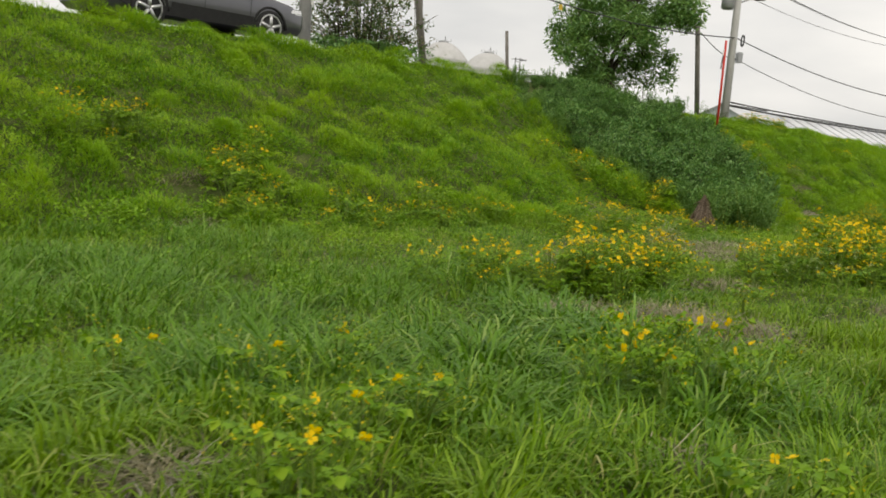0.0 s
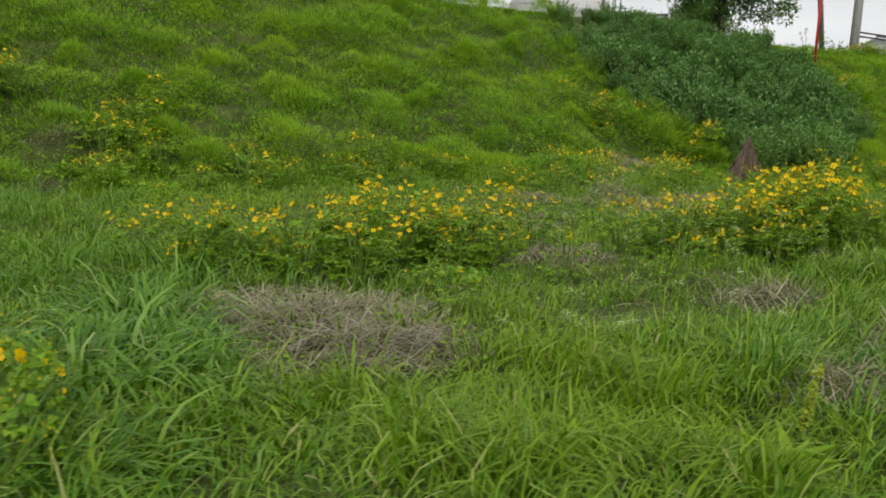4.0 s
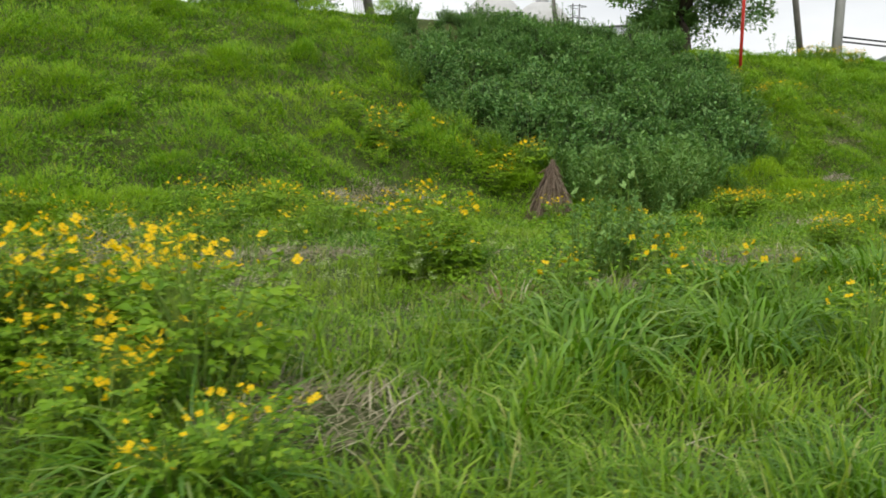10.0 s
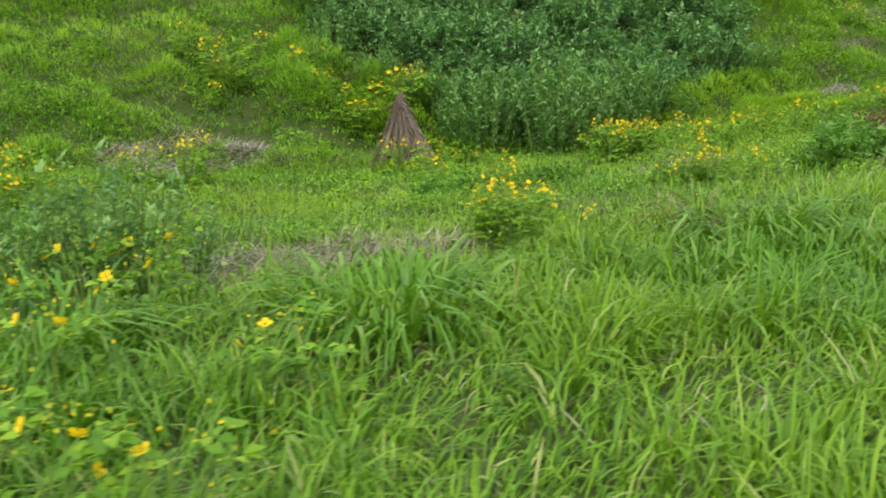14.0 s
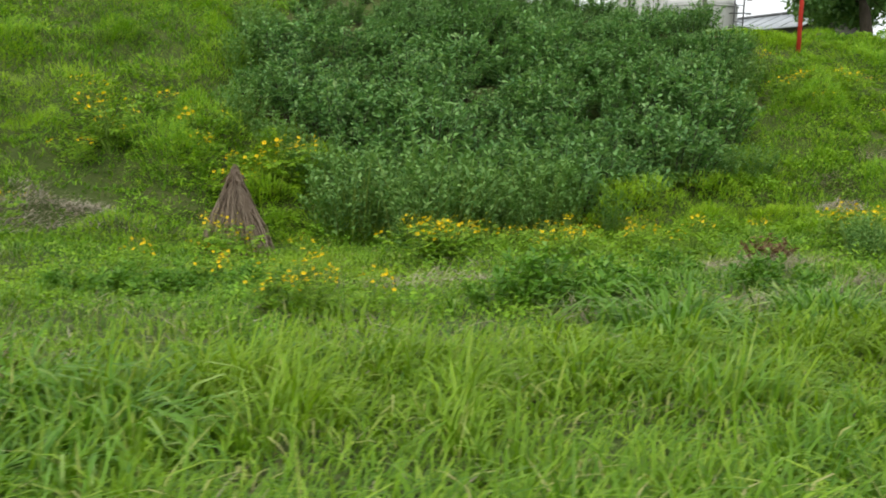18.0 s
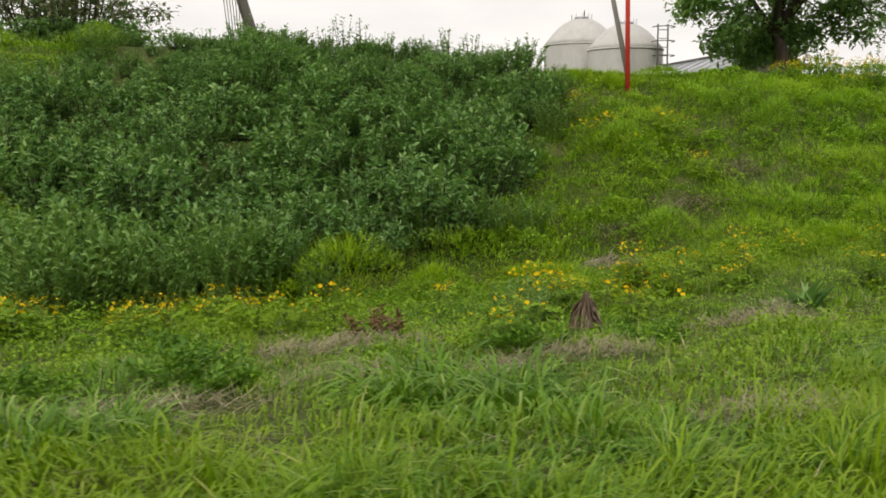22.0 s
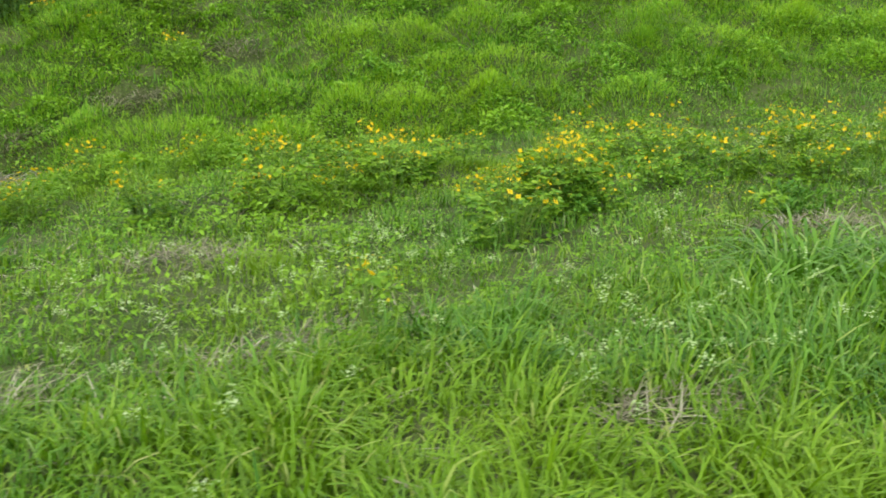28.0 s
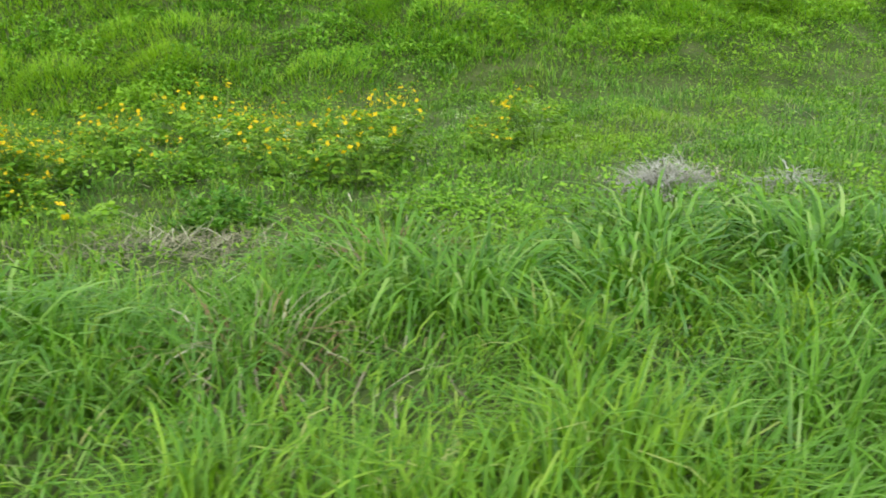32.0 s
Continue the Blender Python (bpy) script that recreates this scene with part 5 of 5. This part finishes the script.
# twin steel pole with lattice
h = thing("twin_steel_pole", pose(12.15, 18.6, 2.8), "pair of dark rusty steel posts braced together", "utility pole")
for dx, rr_ in ((-0.12, 0.11), (0.28, 0.06)):
    part("post", mesh_np("post", *tube([(dx, 0, -0.3), (dx, 0, 4), (dx, 0, 9)], [rr_, rr_ * 0.95, rr_ * 0.85], 10), STEEL), None, h, smooth=True)
for k in range(9):
    part("brace", box((0.42, 0.03, 0.05), (0, 0, 0)), STEEL, h, at=pose(0.08, 0, 0.7 + 0.6 * k, 0, 12 * (-1) ** k, 0))
part("stub_post", mesh_np("stub_post", *tube([(-0.42, 0.1, -0.2), (-0.42, 0.1, 0.55)], [0.05, 0.045], 8), WOOD), None, h)

# leaning wooden pole with hanging vines
p = pole("wooden_pole", (21.85, 20.85, 2.75), (20.55, 20.5, 7.1), 0.13, 0.095, WOOD, "leaning weathered wooden pole with cable brackets")
part("bracket", box((0.5, 0.06, 0.06), (0, 0, 0), 0.005), STEEL, p, at=pose(-1.25, -0.25, 4.15, 0, 10, 0))
part("insulator", mesh_np("insulator", *tube([(-1.45, -0.25, 4.15), (-1.45, -0.25, 4.3)], [0.04, 0.03], 8), CONCRETE), None, p)
for k in range(6):
    part("vine", mesh_np("vine", *tube([(-1.2 + 0.1 * k, -0.2, 3.9 - 0.15 * k), (-0.95 + 0.07 * k, -0.25, 2.4), (-0.75 + 0.05 * k, -0.25, 0.5)], [0.012, 0.012, 0.008], 4, False), WOOD), None, p)

# short leaning post by the tanks
pole("leaning_post", (33.6, 26.7, 2.0), (32.5, 26.3, 5.85), 0.085, 0.07, WOOD, "thin leaning wooden post near the tanks", 10)

# red pole on the bank
p = pole("red_pole", (26.9, 13.25, 2.15), (26.85, 13.25, 4.75), 0.038, 0.034, RED_PAINT, "thin red painted steel pole on the bank", 12)
part("cap_sign", box((0.16, 0.02, 0.2), (0, 0, 0), 0.004), LABEL_WHITE, p, "small faded plate near the top", at=pose(-0.12, 0, 2.25, 0, 8, 20))
part("hanging_rag", box((0.06, 0.02, 0.42), (0, 0, 0), 0.008), STEEL, p, at=pose(-0.16, 0, 1.95, 0, 8, 0))

# second leaning wooden pole
pole("leaning_wooden_pole", (40.05, 20.7, 2.3), (37.9, 20.1, 6.7), 0.12, 0.1, WOOD, "leaning dark wooden pole beside the road", 12)

# tall concrete pole with transformer, lamp and coil
p = pole("transformer_pole", (40.2, 19.5, 2.1), (40.2, 19.5, 11.6), 0.19, 0.13, CONCRETE, "tall concrete pole with street lamp, coil and transformer")
for k, z in enumerate((6.4, 6.75, 7.1, 8.6)):
    part("side_arm", box((0.05, 0.9, 0.05), (0, 0, 0)), STEEL, p, at=pose(-0.1, 0.42, z))
    for q in range(2):
        part("insulator", mesh_np("insulator", *tube([(0, 0, 0), (0, 0, 0.14)], [0.045, 0.03], 8), STEEL), None, p, at=pose(-0.1, 0.45 + 0.35 * q, z))
lamp = part("lamp_arm", mesh_np("lamp_arm", *tube([(0, 0, 0), (0.35, -0.35, 0.22), (0.55, -0.55, 0.25)], [0.03, 0.028, 0.026], 8), GALV), None, p, at=pose(0, 0, 5.9))
part("lamp_head", box((0.46, 0.2, 0.1), (0, 0, 0), 0.03), STEEL, lamp, at=pose(0.7, -0.7, 0.26, 0, -6, -45))
ring(p, "cable_coil", (0.3, -0.3, 4.3), 0.24, 0.035, WIRE, (90, 0, 40), "coil of black cable hanging on the pole")
part("junction_box", box((0.34, 0.22, 0.46), (0, 0, 0), 0.02), GALV, p, at=pose(0.25, -0.25, 3.55, 0, 0, 45))
part("transformer", mesh_np("transformer", *tube([(0, 0, 0), (0, 0, 0.08), (0, 0, 0.85), (0, 0, 0.93)], [0.22, 0.28, 0.28, 0.2], 14), GALV), None, p, at=pose(-0.35, 0.3, 5.6))

# pole with hazard bands on the near side
p = pole("banded_pole", (44.6, 9.4, 0.7), (44.6, 9.5, 10.6), 0.22, 0.16, CONCRETE, "concrete pole with a yellow and black hazard band")
part("hazard_band", mesh_np("hazard_band", *tube([(0, 0, 0.85), (0, 0, 1.75)], [0.228, 0.226], 16, False), YELLOW_BAND), None, p)
for k in range(2):
    part("hazard_stripe", mesh_np("hazard_stripe", *tube([(0, 0, 1.05 + 0.42 * k), (0.0, 0, 1.2 + 0.42 * k)], [0.233, 0.232], 16, False), BLACK_BAND), None, p)
for x, y, z0, z1, rr_ in ((63, 15.4, 1.0, 9.9, 0.14), (109, 19.6, 0.0, 8.4, 0.14), (120, 26, 0.0, 8.0, 0.14)):
    p = pole("distant_pole", (x, y, z0), (x, y, z1), rr_ * 1.2, rr_ * 0.8, CONCRETE, "distant utility pole with one crossarm", 8)
    part("crossarm", box((0.09, 1.9, 0.1), (0, 0, 0)), STEEL, p, at=pose(0, 0, (z1 - z0) * 0.84, 0, 0, 10))
    for q in (-0.85, -0.3, 0.35, 0.85):
        part("insulator", mesh_np("insulator", *tube([(0, 0, 0), (0, 0, 0.2)], [0.06, 0.04], 6), STEEL), None, p, at=pose(0.0, q, (z1 - z0) * 0.84 + 0.05))
for k in range(4):
    pole("fence_post", (58 + 9 * k, 16.6, 0.8 - 0.2 * k), (58 + 9 * k, 16.6, 2.4 - 0.2 * k), 0.1, 0.1, CONCRETE, "short grey marker post along the road", 8)


def cable(a, b, sag, rad, label):
    a, b = np.array(a, float), np.array(b, float)
    t = np.linspace(0, 1, 25)[:, None]
    p = a + (b - a) * t - np.array([0, 0, 1]) * sag * 4 * t * (1 - t)
    tagged(new("cable", mesh_np("cable", *tube(p, rad, 5, False), WIRE)), label, "cable", "overhead cables")


BLACK, THIN = "black overhead cable sagging between poles", "thin dark overhead wire between poles"
cable((-12, 18.2, 5.4), (12.15, 18.5, 5.3), 0.3, 0.02, BLACK)
cable((12.15, 18.5, 5.3), (15.2, 18.65, 5.9), 0.05, 0.02, BLACK)
cable((15.2, 18.65, 5.9), (20.3, 20.4, 6.75), 0.1, 0.022, BLACK)
cable((20.3, 20.4, 6.75), (40.2, 19.4, 6.5), 0.55, 0.024, BLACK)
cable((40.3, 19.4, 6.5), (63, 15.4, 5.3), 0.7, 0.024, BLACK)
cable((38.5, 20.2, 6.5), (40.2, 19.6, 5.6), 0.1, 0.018, BLACK)
cable((40.3, 19.4, 5.6), (63, 15.4, 4.2), 0.8, 0.018, BLACK)
for dz in (0.0, 0.16):
    cable((40.3, 19.4, 3.5 + dz), (72.3, 20.7, 3.55 + dz), 0.1, 0.035, "thick black cable slung low behind the road")
for dy, z, rad in ((0.0, 8.3, 0.02), (-0.6, 8.8, 0.009), (0.0, 9.2, 0.009), (0.6, 9.6, 0.008)):
    cable((15.15, 18.75 + dy, z), (40.2, 19.5 + dy, z + 0.2), 1.0, rad, THIN)
    cable((40.2, 19.5 + dy, z + 0.2), (63, 15.4 + dy, 8.5), 0.8, 0.012, THIN)
    cable((-12, 18.5 + dy, z), (15.15, 18.75 + dy, z), 0.6, 0.009, THIN)
for dy in (0, 0.5, 1.0):
    cable((12.15, 18.6, 9.0 - 0.4 * dy), (20.3, 20.4, 6.9), 0.3, 0.008, THIN)
    cable((12.6 + 0.1 * dy, 18.8, 2.9), (15.15, 18.75, 8.2 + 0.5 * dy), 0.02, 0.008, "thin guy wire running down from the pole")
marker = thing("cable_marker", Matrix.Translation((27.6, 20.0, 6.0)), "small yellow tag hanging on the cable", "tag")
part("tag_plate", box((0.2, 0.03, 0.2), (0, 0, 0), 0.01), YELLOW_BAND, marker)


# ---- tanks ----
def tank(x, y, z0, z_shoulder, z_top, r, label):
    o = thing("storage_tank", pose(x, y, z0), label, "tank", "storage tanks")
    hs, ht = z_shoulder - z0, z_top - z0
    part("shell", mesh_np("shell", *tube([(0, 0, 0), (0, 0, hs * 0.33), (0, 0, hs * 0.66), (0, 0, hs)], [r] * 4, 40, False), TANK), None, o, smooth=True)
    steps = np.linspace(0, 1, 9)
    dome = [(0, 0, hs + (ht - hs) * (1 - (1 - s) ** 1.8)) for s in steps]
    part("dome", mesh_np("dome", *tube(dome, [r * 1.02 * (1 - s) + 0.2 * s for s in steps], 40), TANK), None, o, smooth=True)
    ring(o, "rim", (0, 0, hs), r * 1.01, 0.03, TANK)
    for k in range(3):
        ring(o, "weld_band", (0, 0, hs * (0.25 + 0.25 * k)), r, 0.012, TANK)
    part("vent_cap", mesh_np("vent_cap", *tube([(0, 0, ht - 0.03), (0, 0, ht + 0.06), (0, 0, ht + 0.08)], [0.25, 0.25, 0.16], 14), GALV), None, o)
    part("vent_pipe", mesh_np("vent_pipe", *tube([(0.1, 0, ht), (0.1, 0, ht + 0.3)], [0.02, 0.02], 6), STEEL), None, o)
    for k in range(10):
        a = k * 0.63
        part("guard_post", mesh_np("guard_post", *tube([(0.36 * math.cos(a), 0.36 * math.sin(a), ht - 0.1), (0.36 * math.cos(a), 0.36 * math.sin(a), ht + 0.16)], [0.008, 0.008], 4), GALV), None, o)
    return o


tank(33.5, 30.9, 1.6, 4.55, 5.48, 1.3, "domed off-white storage tank with weathered paint")
t2 = tank(34.05, 28.5, 1.6, 4.2, 5.05, 1.22, "smaller domed off-white storage tank with a ladder cage")
for dx in (0, 0.35):
    part("ladder_rail", mesh_np("ladder_rail", *tube([(0.58 + dx, -1.14, 0), (0.58 + dx, -1.14, 3.35)], [0.025, 0.025], 6), STEEL), None, t2)
for k in range(12):
    part("ladder_rung", mesh_np("ladder_rung", *tube([(0.58, -1.14, 0.2 + 0.27 * k), (0.93, -1.14, 0.2 + 0.27 * k)], [0.013, 0.013], 5), STEEL), None, t2)
for k in range(4):
    pts = [(0.75 + 0.36 * math.cos(a), -1.2 - 0.36 * math.sin(a), 1.9 + 0.45 * k) for a in np.linspace(-0.4, math.pi + 0.4, 12)]
    part("cage_hoop", mesh_np("cage_hoop", *tube(pts, [0.016] * 12, 5, False), STEEL), None, t2)


# ---- buildings ----
def gabled(name, x0, x1, y, half, eave, ridge, z0, wall, roof, label, rows=1):
    o = thing(name, Matrix(), label, "building")
    v = np.array([(x, yy, z) for x in (x0, x1) for yy, z in ((y - half, z0), (y - half, eave), (y, ridge), (y + half, eave), (y + half, z0))])
    part("wall_shell", mesh_np("wall_shell", v, [(0, 1, 6, 5), (3, 4, 9, 8), (0, 4, 3, 1), (5, 6, 8, 9)], [(1, 3, 2), (6, 7, 8)], wall), None, o)
    for s in (-1, 1):
        e = 0.25
        q = [(x0 - e, y, ridge + 0.06), (x1 + e, y, ridge + 0.06), (x1 + e, y + s * (half + e), eave - 0.08), (x0 - e, y + s * (half + e), eave - 0.08)]
        q = np.array(q + [(a, b, c - 0.06) for a, b, c in q])
        part("roof_slope", mesh_np("roof_slope", q, [(0, 1, 2, 3), (7, 6, 5, 4), (0, 4, 5, 1), (1, 5, 6, 2), (2, 6, 7, 3), (3, 7, 4, 0)], None, roof), None, o)
    part("ridge_cap", mesh_np("ridge_cap", *tube([(x0 - 0.3, y, ridge + 0.08), (x1 + 0.3, y, ridge + 0.08)], [0.07, 0.07], 6), STEEL), None, o)
    return o


s = gabled("metal_shed", -4.5, 4.5, 0, 1.2, 1.6, 2.12, 0, SHED_WALL, ROOF_METAL, "dark low shed with a light metal gable roof")
s.matrix_basis = pose(40.15, 33.5, 2.3, 0, 0, 86)
for k in range(9):
    part("roof_rib", mesh_np("roof_rib", *tube([(-4.4 + 1.1 * k, 0, 2.2), (-4.4 + 1.1 * k, 1.43, 1.55)], [0.02, 0.02], 4), ROOF_METAL), None, s)
part("doorway", box((0.03, 1.1, 1.3), (-4.52, -0.3, 0.66)), BLACK_BAND, s, "dark open doorway")
g = gabled("white_warehouse", 77, 86, 37.7, 3.4, 3.9, 5.4, 0, BLUE_WALL, VINYL, "pale blue gabled warehouse beyond the road")
gh = gabled("greenhouse", 87, 128, 37.5, 3.6, 3.4, 5.2, 0, VINYL, VINYL, "long white film greenhouse beyond the road")
for k in range(14):
    part("rib", mesh_np("rib", *tube([(88 + 3 * k, 33.6, 3.3), (88 + 3 * k, 37.5, 5.32)], [0.04, 0.04], 4), GALV), None, gh)


# ---- the grey car on the road ----
def car(x, y, z):
    o = thing("grey_car", pose(x, y, z), "dark grey five-door car with chrome window trim on the road", "car")
    paint = bpy.data.materials.new("grey_car_paint")
    paint.use_nodes = True
    b = paint.node_tree.nodes["Principled BSDF"]
    b.inputs["Base Color"].default_value, b.inputs["Metallic"].default_value, b.inputs["Roughness"].default_value = (0.125, 0.125, 0.14, 1), 0.55, 0.32
    b.inputs["Coat Weight"].default_value = 0.6
    chrome = grainy("chrome_trim", [(0.3, (0.75, 0.75, 0.75)), (0.7, (0.82, 0.82, 0.82))], 4, 0.2, 0.9, 0.0)
    glass = grainy("tinted_glass", [(0.3, (0.012, 0.014, 0.016)), (0.7, (0.02, 0.022, 0.025))], 2, 0.06, 0.0, 0.0, spec=0.8)
    rubber = grainy("tyre_rubber", [(0.3, (0.015, 0.015, 0.015)), (0.7, (0.03, 0.03, 0.03))], 12, 0.85, 0, 0.2)
    alloy = grainy("wheel_alloy", [(0.3, (0.5, 0.5, 0.5)), (0.7, (0.65, 0.65, 0.65))], 6, 0.3, 0.8, 0.0)
    redl = grainy("tail_red", [(0.3, (0.35, 0.01, 0.01)), (0.7, (0.45, 0.015, 0.015))], 5, 0.2, 0, 0.0)
    # stations from the tail: x, belt, roof, half width at belt, half width at roof
    st = [(0.0, 0.75, 0.85, 0.72, 0.6), (0.06, 0.9, 1.1, 0.86, 0.66), (0.25, 1.06, 1.42, 0.92, 0.64), (0.6, 1.07, 1.6, 0.94, 0.64), (1.2, 1.05, 1.67, 0.95, 0.65), (2.0, 1.02, 1.68, 0.95, 0.66), (2.6, 1.0, 1.62, 0.95, 0.64),
          (3.05, 0.98, 1.42, 0.95, 0.66), (3.5, 0.97, 1.12, 0.94, 0.74), (3.7, 0.96, 1.05, 0.94, 0.78), (4.2, 0.9, 0.98, 0.92, 0.76), (4.55, 0.8, 0.88, 0.87, 0.7), (4.72, 0.68, 0.74, 0.76, 0.6), (4.77, 0.55, 0.6, 0.66, 0.5)]
    v, q = [], []
    for sx, belt, roof, wb, wr in st:
        lo = 0.3 if 0.1 < sx < 4.6 else 0.4
        half = [(wb * 0.93, lo), (wb * 0.99, 0.5), (wb, 0.72), (wb * 0.985, belt), (wr + 0.04, roof - 0.06), (wr * 0.8, roof), (wr * 0.3, roof + 0.02)]
        v += [(sx, -a, c) for a, c in half] + [(sx, a, c) for a, c in reversed(half)]
    n = 14
    for k in range(len(st) - 1):
        q += [(k * n + a, k * n + a + 1, (k + 1) * n + a + 1, (k + 1) * n + a) for a in range(n - 1)]
        q.append((k * n + n - 1, k * n, (k + 1) * n, (k + 1) * n + n - 1))
    me = mesh_np("body", np.array(v), q, None, paint)
    part("body", me, None, o, smooth=True)
    for cap in (0, len(st) - 1):
        c = [(0.0 if cap == 0 else 4.775, a[1] * 0.98, a[2]) for a in v[cap * n:(cap + 1) * n]]
        part("bumper", mesh_np("bumper", np.array(c + [(c[0][0] - (0.04 if cap == 0 else -0.03), 0, 0.58)]), None, [(a, (a + 1) % n, n) for a in range(n)], paint), None, o, smooth=True)

    def strip(name, pts_low, pts_high, mat, side, lift):
        m = len(pts_low)
        vv = [(a, side * (b + lift), c) for a, b, c in pts_low] + [(a, side * (b + lift), c) for a, b, c in pts_high]
        part(name, mesh_np(name, np.array(vv), [(k, k + 1, m + k + 1, m + k) for k in range(m - 1)], None, mat), None, o)

    for side in (-1, 1):
        wins = (((0.5, 1.24, 1.33), (1.17, 1.13, 1.54)), ((1.185, 1.13, 1.54), (2.065, 1.09, 1.57)), ((2.08, 1.09, 1.57), (3.05, 1.05, 1.31)))
        for (xa, la, ha), (xb, lb, hb) in wins:
            def wall_y(xx, zz):
                sx = [s_[0] for s_ in st]
                belt, roof, wb, wr = (np.interp(xx, sx, [s_[k] for s_ in st]) for k in (1, 2, 3, 4))
                return float(np.interp(zz, [belt, roof - 0.06], [wb * 0.985, wr + 0.04]))
            xs = np.linspace(xa, xb, 5)
            low = [(a, wall_y(a, b), b) for a, b in zip(xs, np.linspace(la, lb, 5))]
            high = [(a, wall_y(a, b), b) for a, b in zip(xs, np.linspace(ha, hb, 5))]
            strip("side_window", low, high, glass, side, 0.012)
        tl = [(0.42, 1.26), (1.2, 1.09), (2.1, 1.05), (3.2, 1.02)]
        th = [(0.42, 1.3), (0.9, 1.5), (1.6, 1.58), (2.2, 1.56), (2.7, 1.46), (3.2, 1.06)]
        for line in (tl, th):
            part("window_trim", mesh_np("window_trim", *tube([(a, side * (wall_y(a, b) + 0.012), b) for a, b in line], [0.02] * len(line), 6), chrome), None, o)
        strip("sill_guard", [(0.9, 0.93, 0.3), (3.75, 0.93, 0.3)], [(0.9, 0.945, 0.45), (3.75, 0.945, 0.45)], rubber, side, 0.012)
        for hx in (1.35, 2.35):
            part("door_handle", box((0.22, 0.03, 0.035), (hx, side * 0.965, 0.93), 0.01), chrome, o)
        for hx in (1.15, 2.12, 3.2):
            strip("door_gap", [(hx, 0.945, 0.48), (hx + 0.012, 0.945, 0.48)], [(hx + 0.03, 0.94, 1.0), (hx + 0.042, 0.94, 1.0)], rubber, side, 0.008)
        part("mirror", box((0.2, 0.16, 0.15), (3.02, side * 1.05, 1.1), 0.04), paint, o)
        part("tail_lamp", box((0.46, 0.05, 0.15), (0.3, side * 0.915, 1.0), 0.02), redl, o)
        part("tail_lamp", box((0.05, 0.34, 0.12), (0.035, side * 0.66, 0.97), 0.015), redl, o)
        part("bumper_strip", mesh_np("bumper_strip", *tube([(-0.01, side * 0.5, 0.42), (0.04, side * 0.8, 0.45), (0.5, side * 0.945, 0.42)], [0.02, 0.02, 0.015], 6), chrome), None, o)
        strip("arch_cladding", [(0.3, 0.945, 0.45), (0.52, 0.95, 0.34)], [(0.42, 0.955, 0.72), (0.56, 0.955, 0.6)], rubber, side, 0.01)
        strip("door_cladding", [(1.4, 0.945, 0.45), (3.3, 0.945, 0.45)], [(1.4, 0.952, 0.56), (3.3, 0.952, 0.54)], rubber, side, 0.012)
        part("head_lamp", box((0.3, 0.06, 0.1), (4.42, side * 0.88, 0.78), 0.02), chrome, o)
        part("roof_rail", mesh_np("roof_rail", *tube([(0.6, side * 0.6, 1.66), (1.6, side * 0.6, 1.74), (2.5, side * 0.6, 1.68)], [0.018] * 3, 6), chrome), None, o)
        for wx in (0.93, 3.72):
            t = np.linspace(0, 2 * math.pi, 25)
            part("wheel_arch", mesh_np("wheel_arch", *tube([(wx + 0.41 * math.cos(a), side * 0.94, 0.37 + 0.41 * math.sin(a)) for a in t[:14]], [0.03] * 14, 5), rubber), None, o)
            w = part("wheel", mesh_np("wheel", *tube([(wx, side * 0.72, 0.37), (wx, side * 0.955, 0.37)], [0.25, 0.25], 24), rubber), None, o)
            prof = [(0.72, 0.25), (0.73, 0.34), (0.77, 0.37), (0.92, 0.37), (0.96, 0.34), (0.965, 0.27)]
            part("tyre", mesh_np("tyre", *tube([(wx, side * a, 0.37) for a, _ in prof], [b_ for _, b_ in prof], 28, False), rubber), None, w)
            part("rim", mesh_np("rim", *tube([(wx + 0.265 * math.cos(a), side * 0.962, 0.37 + 0.265 * math.sin(a)) for a in t], [0.018] * 25, 5, False), alloy), None, w)
            for k in range(5):
                a = k * 2 * math.pi / 5 + 0.3
                part("spoke", mesh_np("spoke", *tube([(wx, side * 0.968, 0.37), (wx + 0.25 * math.cos(a), side * 0.962, 0.37 + 0.25 * math.sin(a))], [0.045, 0.035], 5), alloy), None, w)
    part("spoiler", box((0.42, 1.12, 0.05), (0.36, 0, 1.6), 0.02), rubber, o, "dark roof spoiler")
    part("number_plate", box((0.02, 0.5, 0.13), (-0.05, 0, 0.86), 0.006), LABEL_WHITE, o, "blank white number plate")
    part("windscreen", mesh_np("windscreen", np.array([(3.0, -0.62, 1.44), (3.0, 0.62, 1.44), (3.52, 0.74, 1.125), (3.52, -0.74, 1.125)]) + (0.02, 0, 0.02), [(0, 1, 2, 3)], None, glass), None, o)
    part("rear_window", mesh_np("rear_window", np.array([(0.08, -0.6, 1.12), (0.08, 0.6, 1.12), (0.34, 0.56, 1.47), (0.34, -0.56, 1.47)]) + (-0.03, 0, 0.01), [(0, 1, 2, 3)], None, glass), None, o)
    return o


car(8.5, 17.15, 2.86)
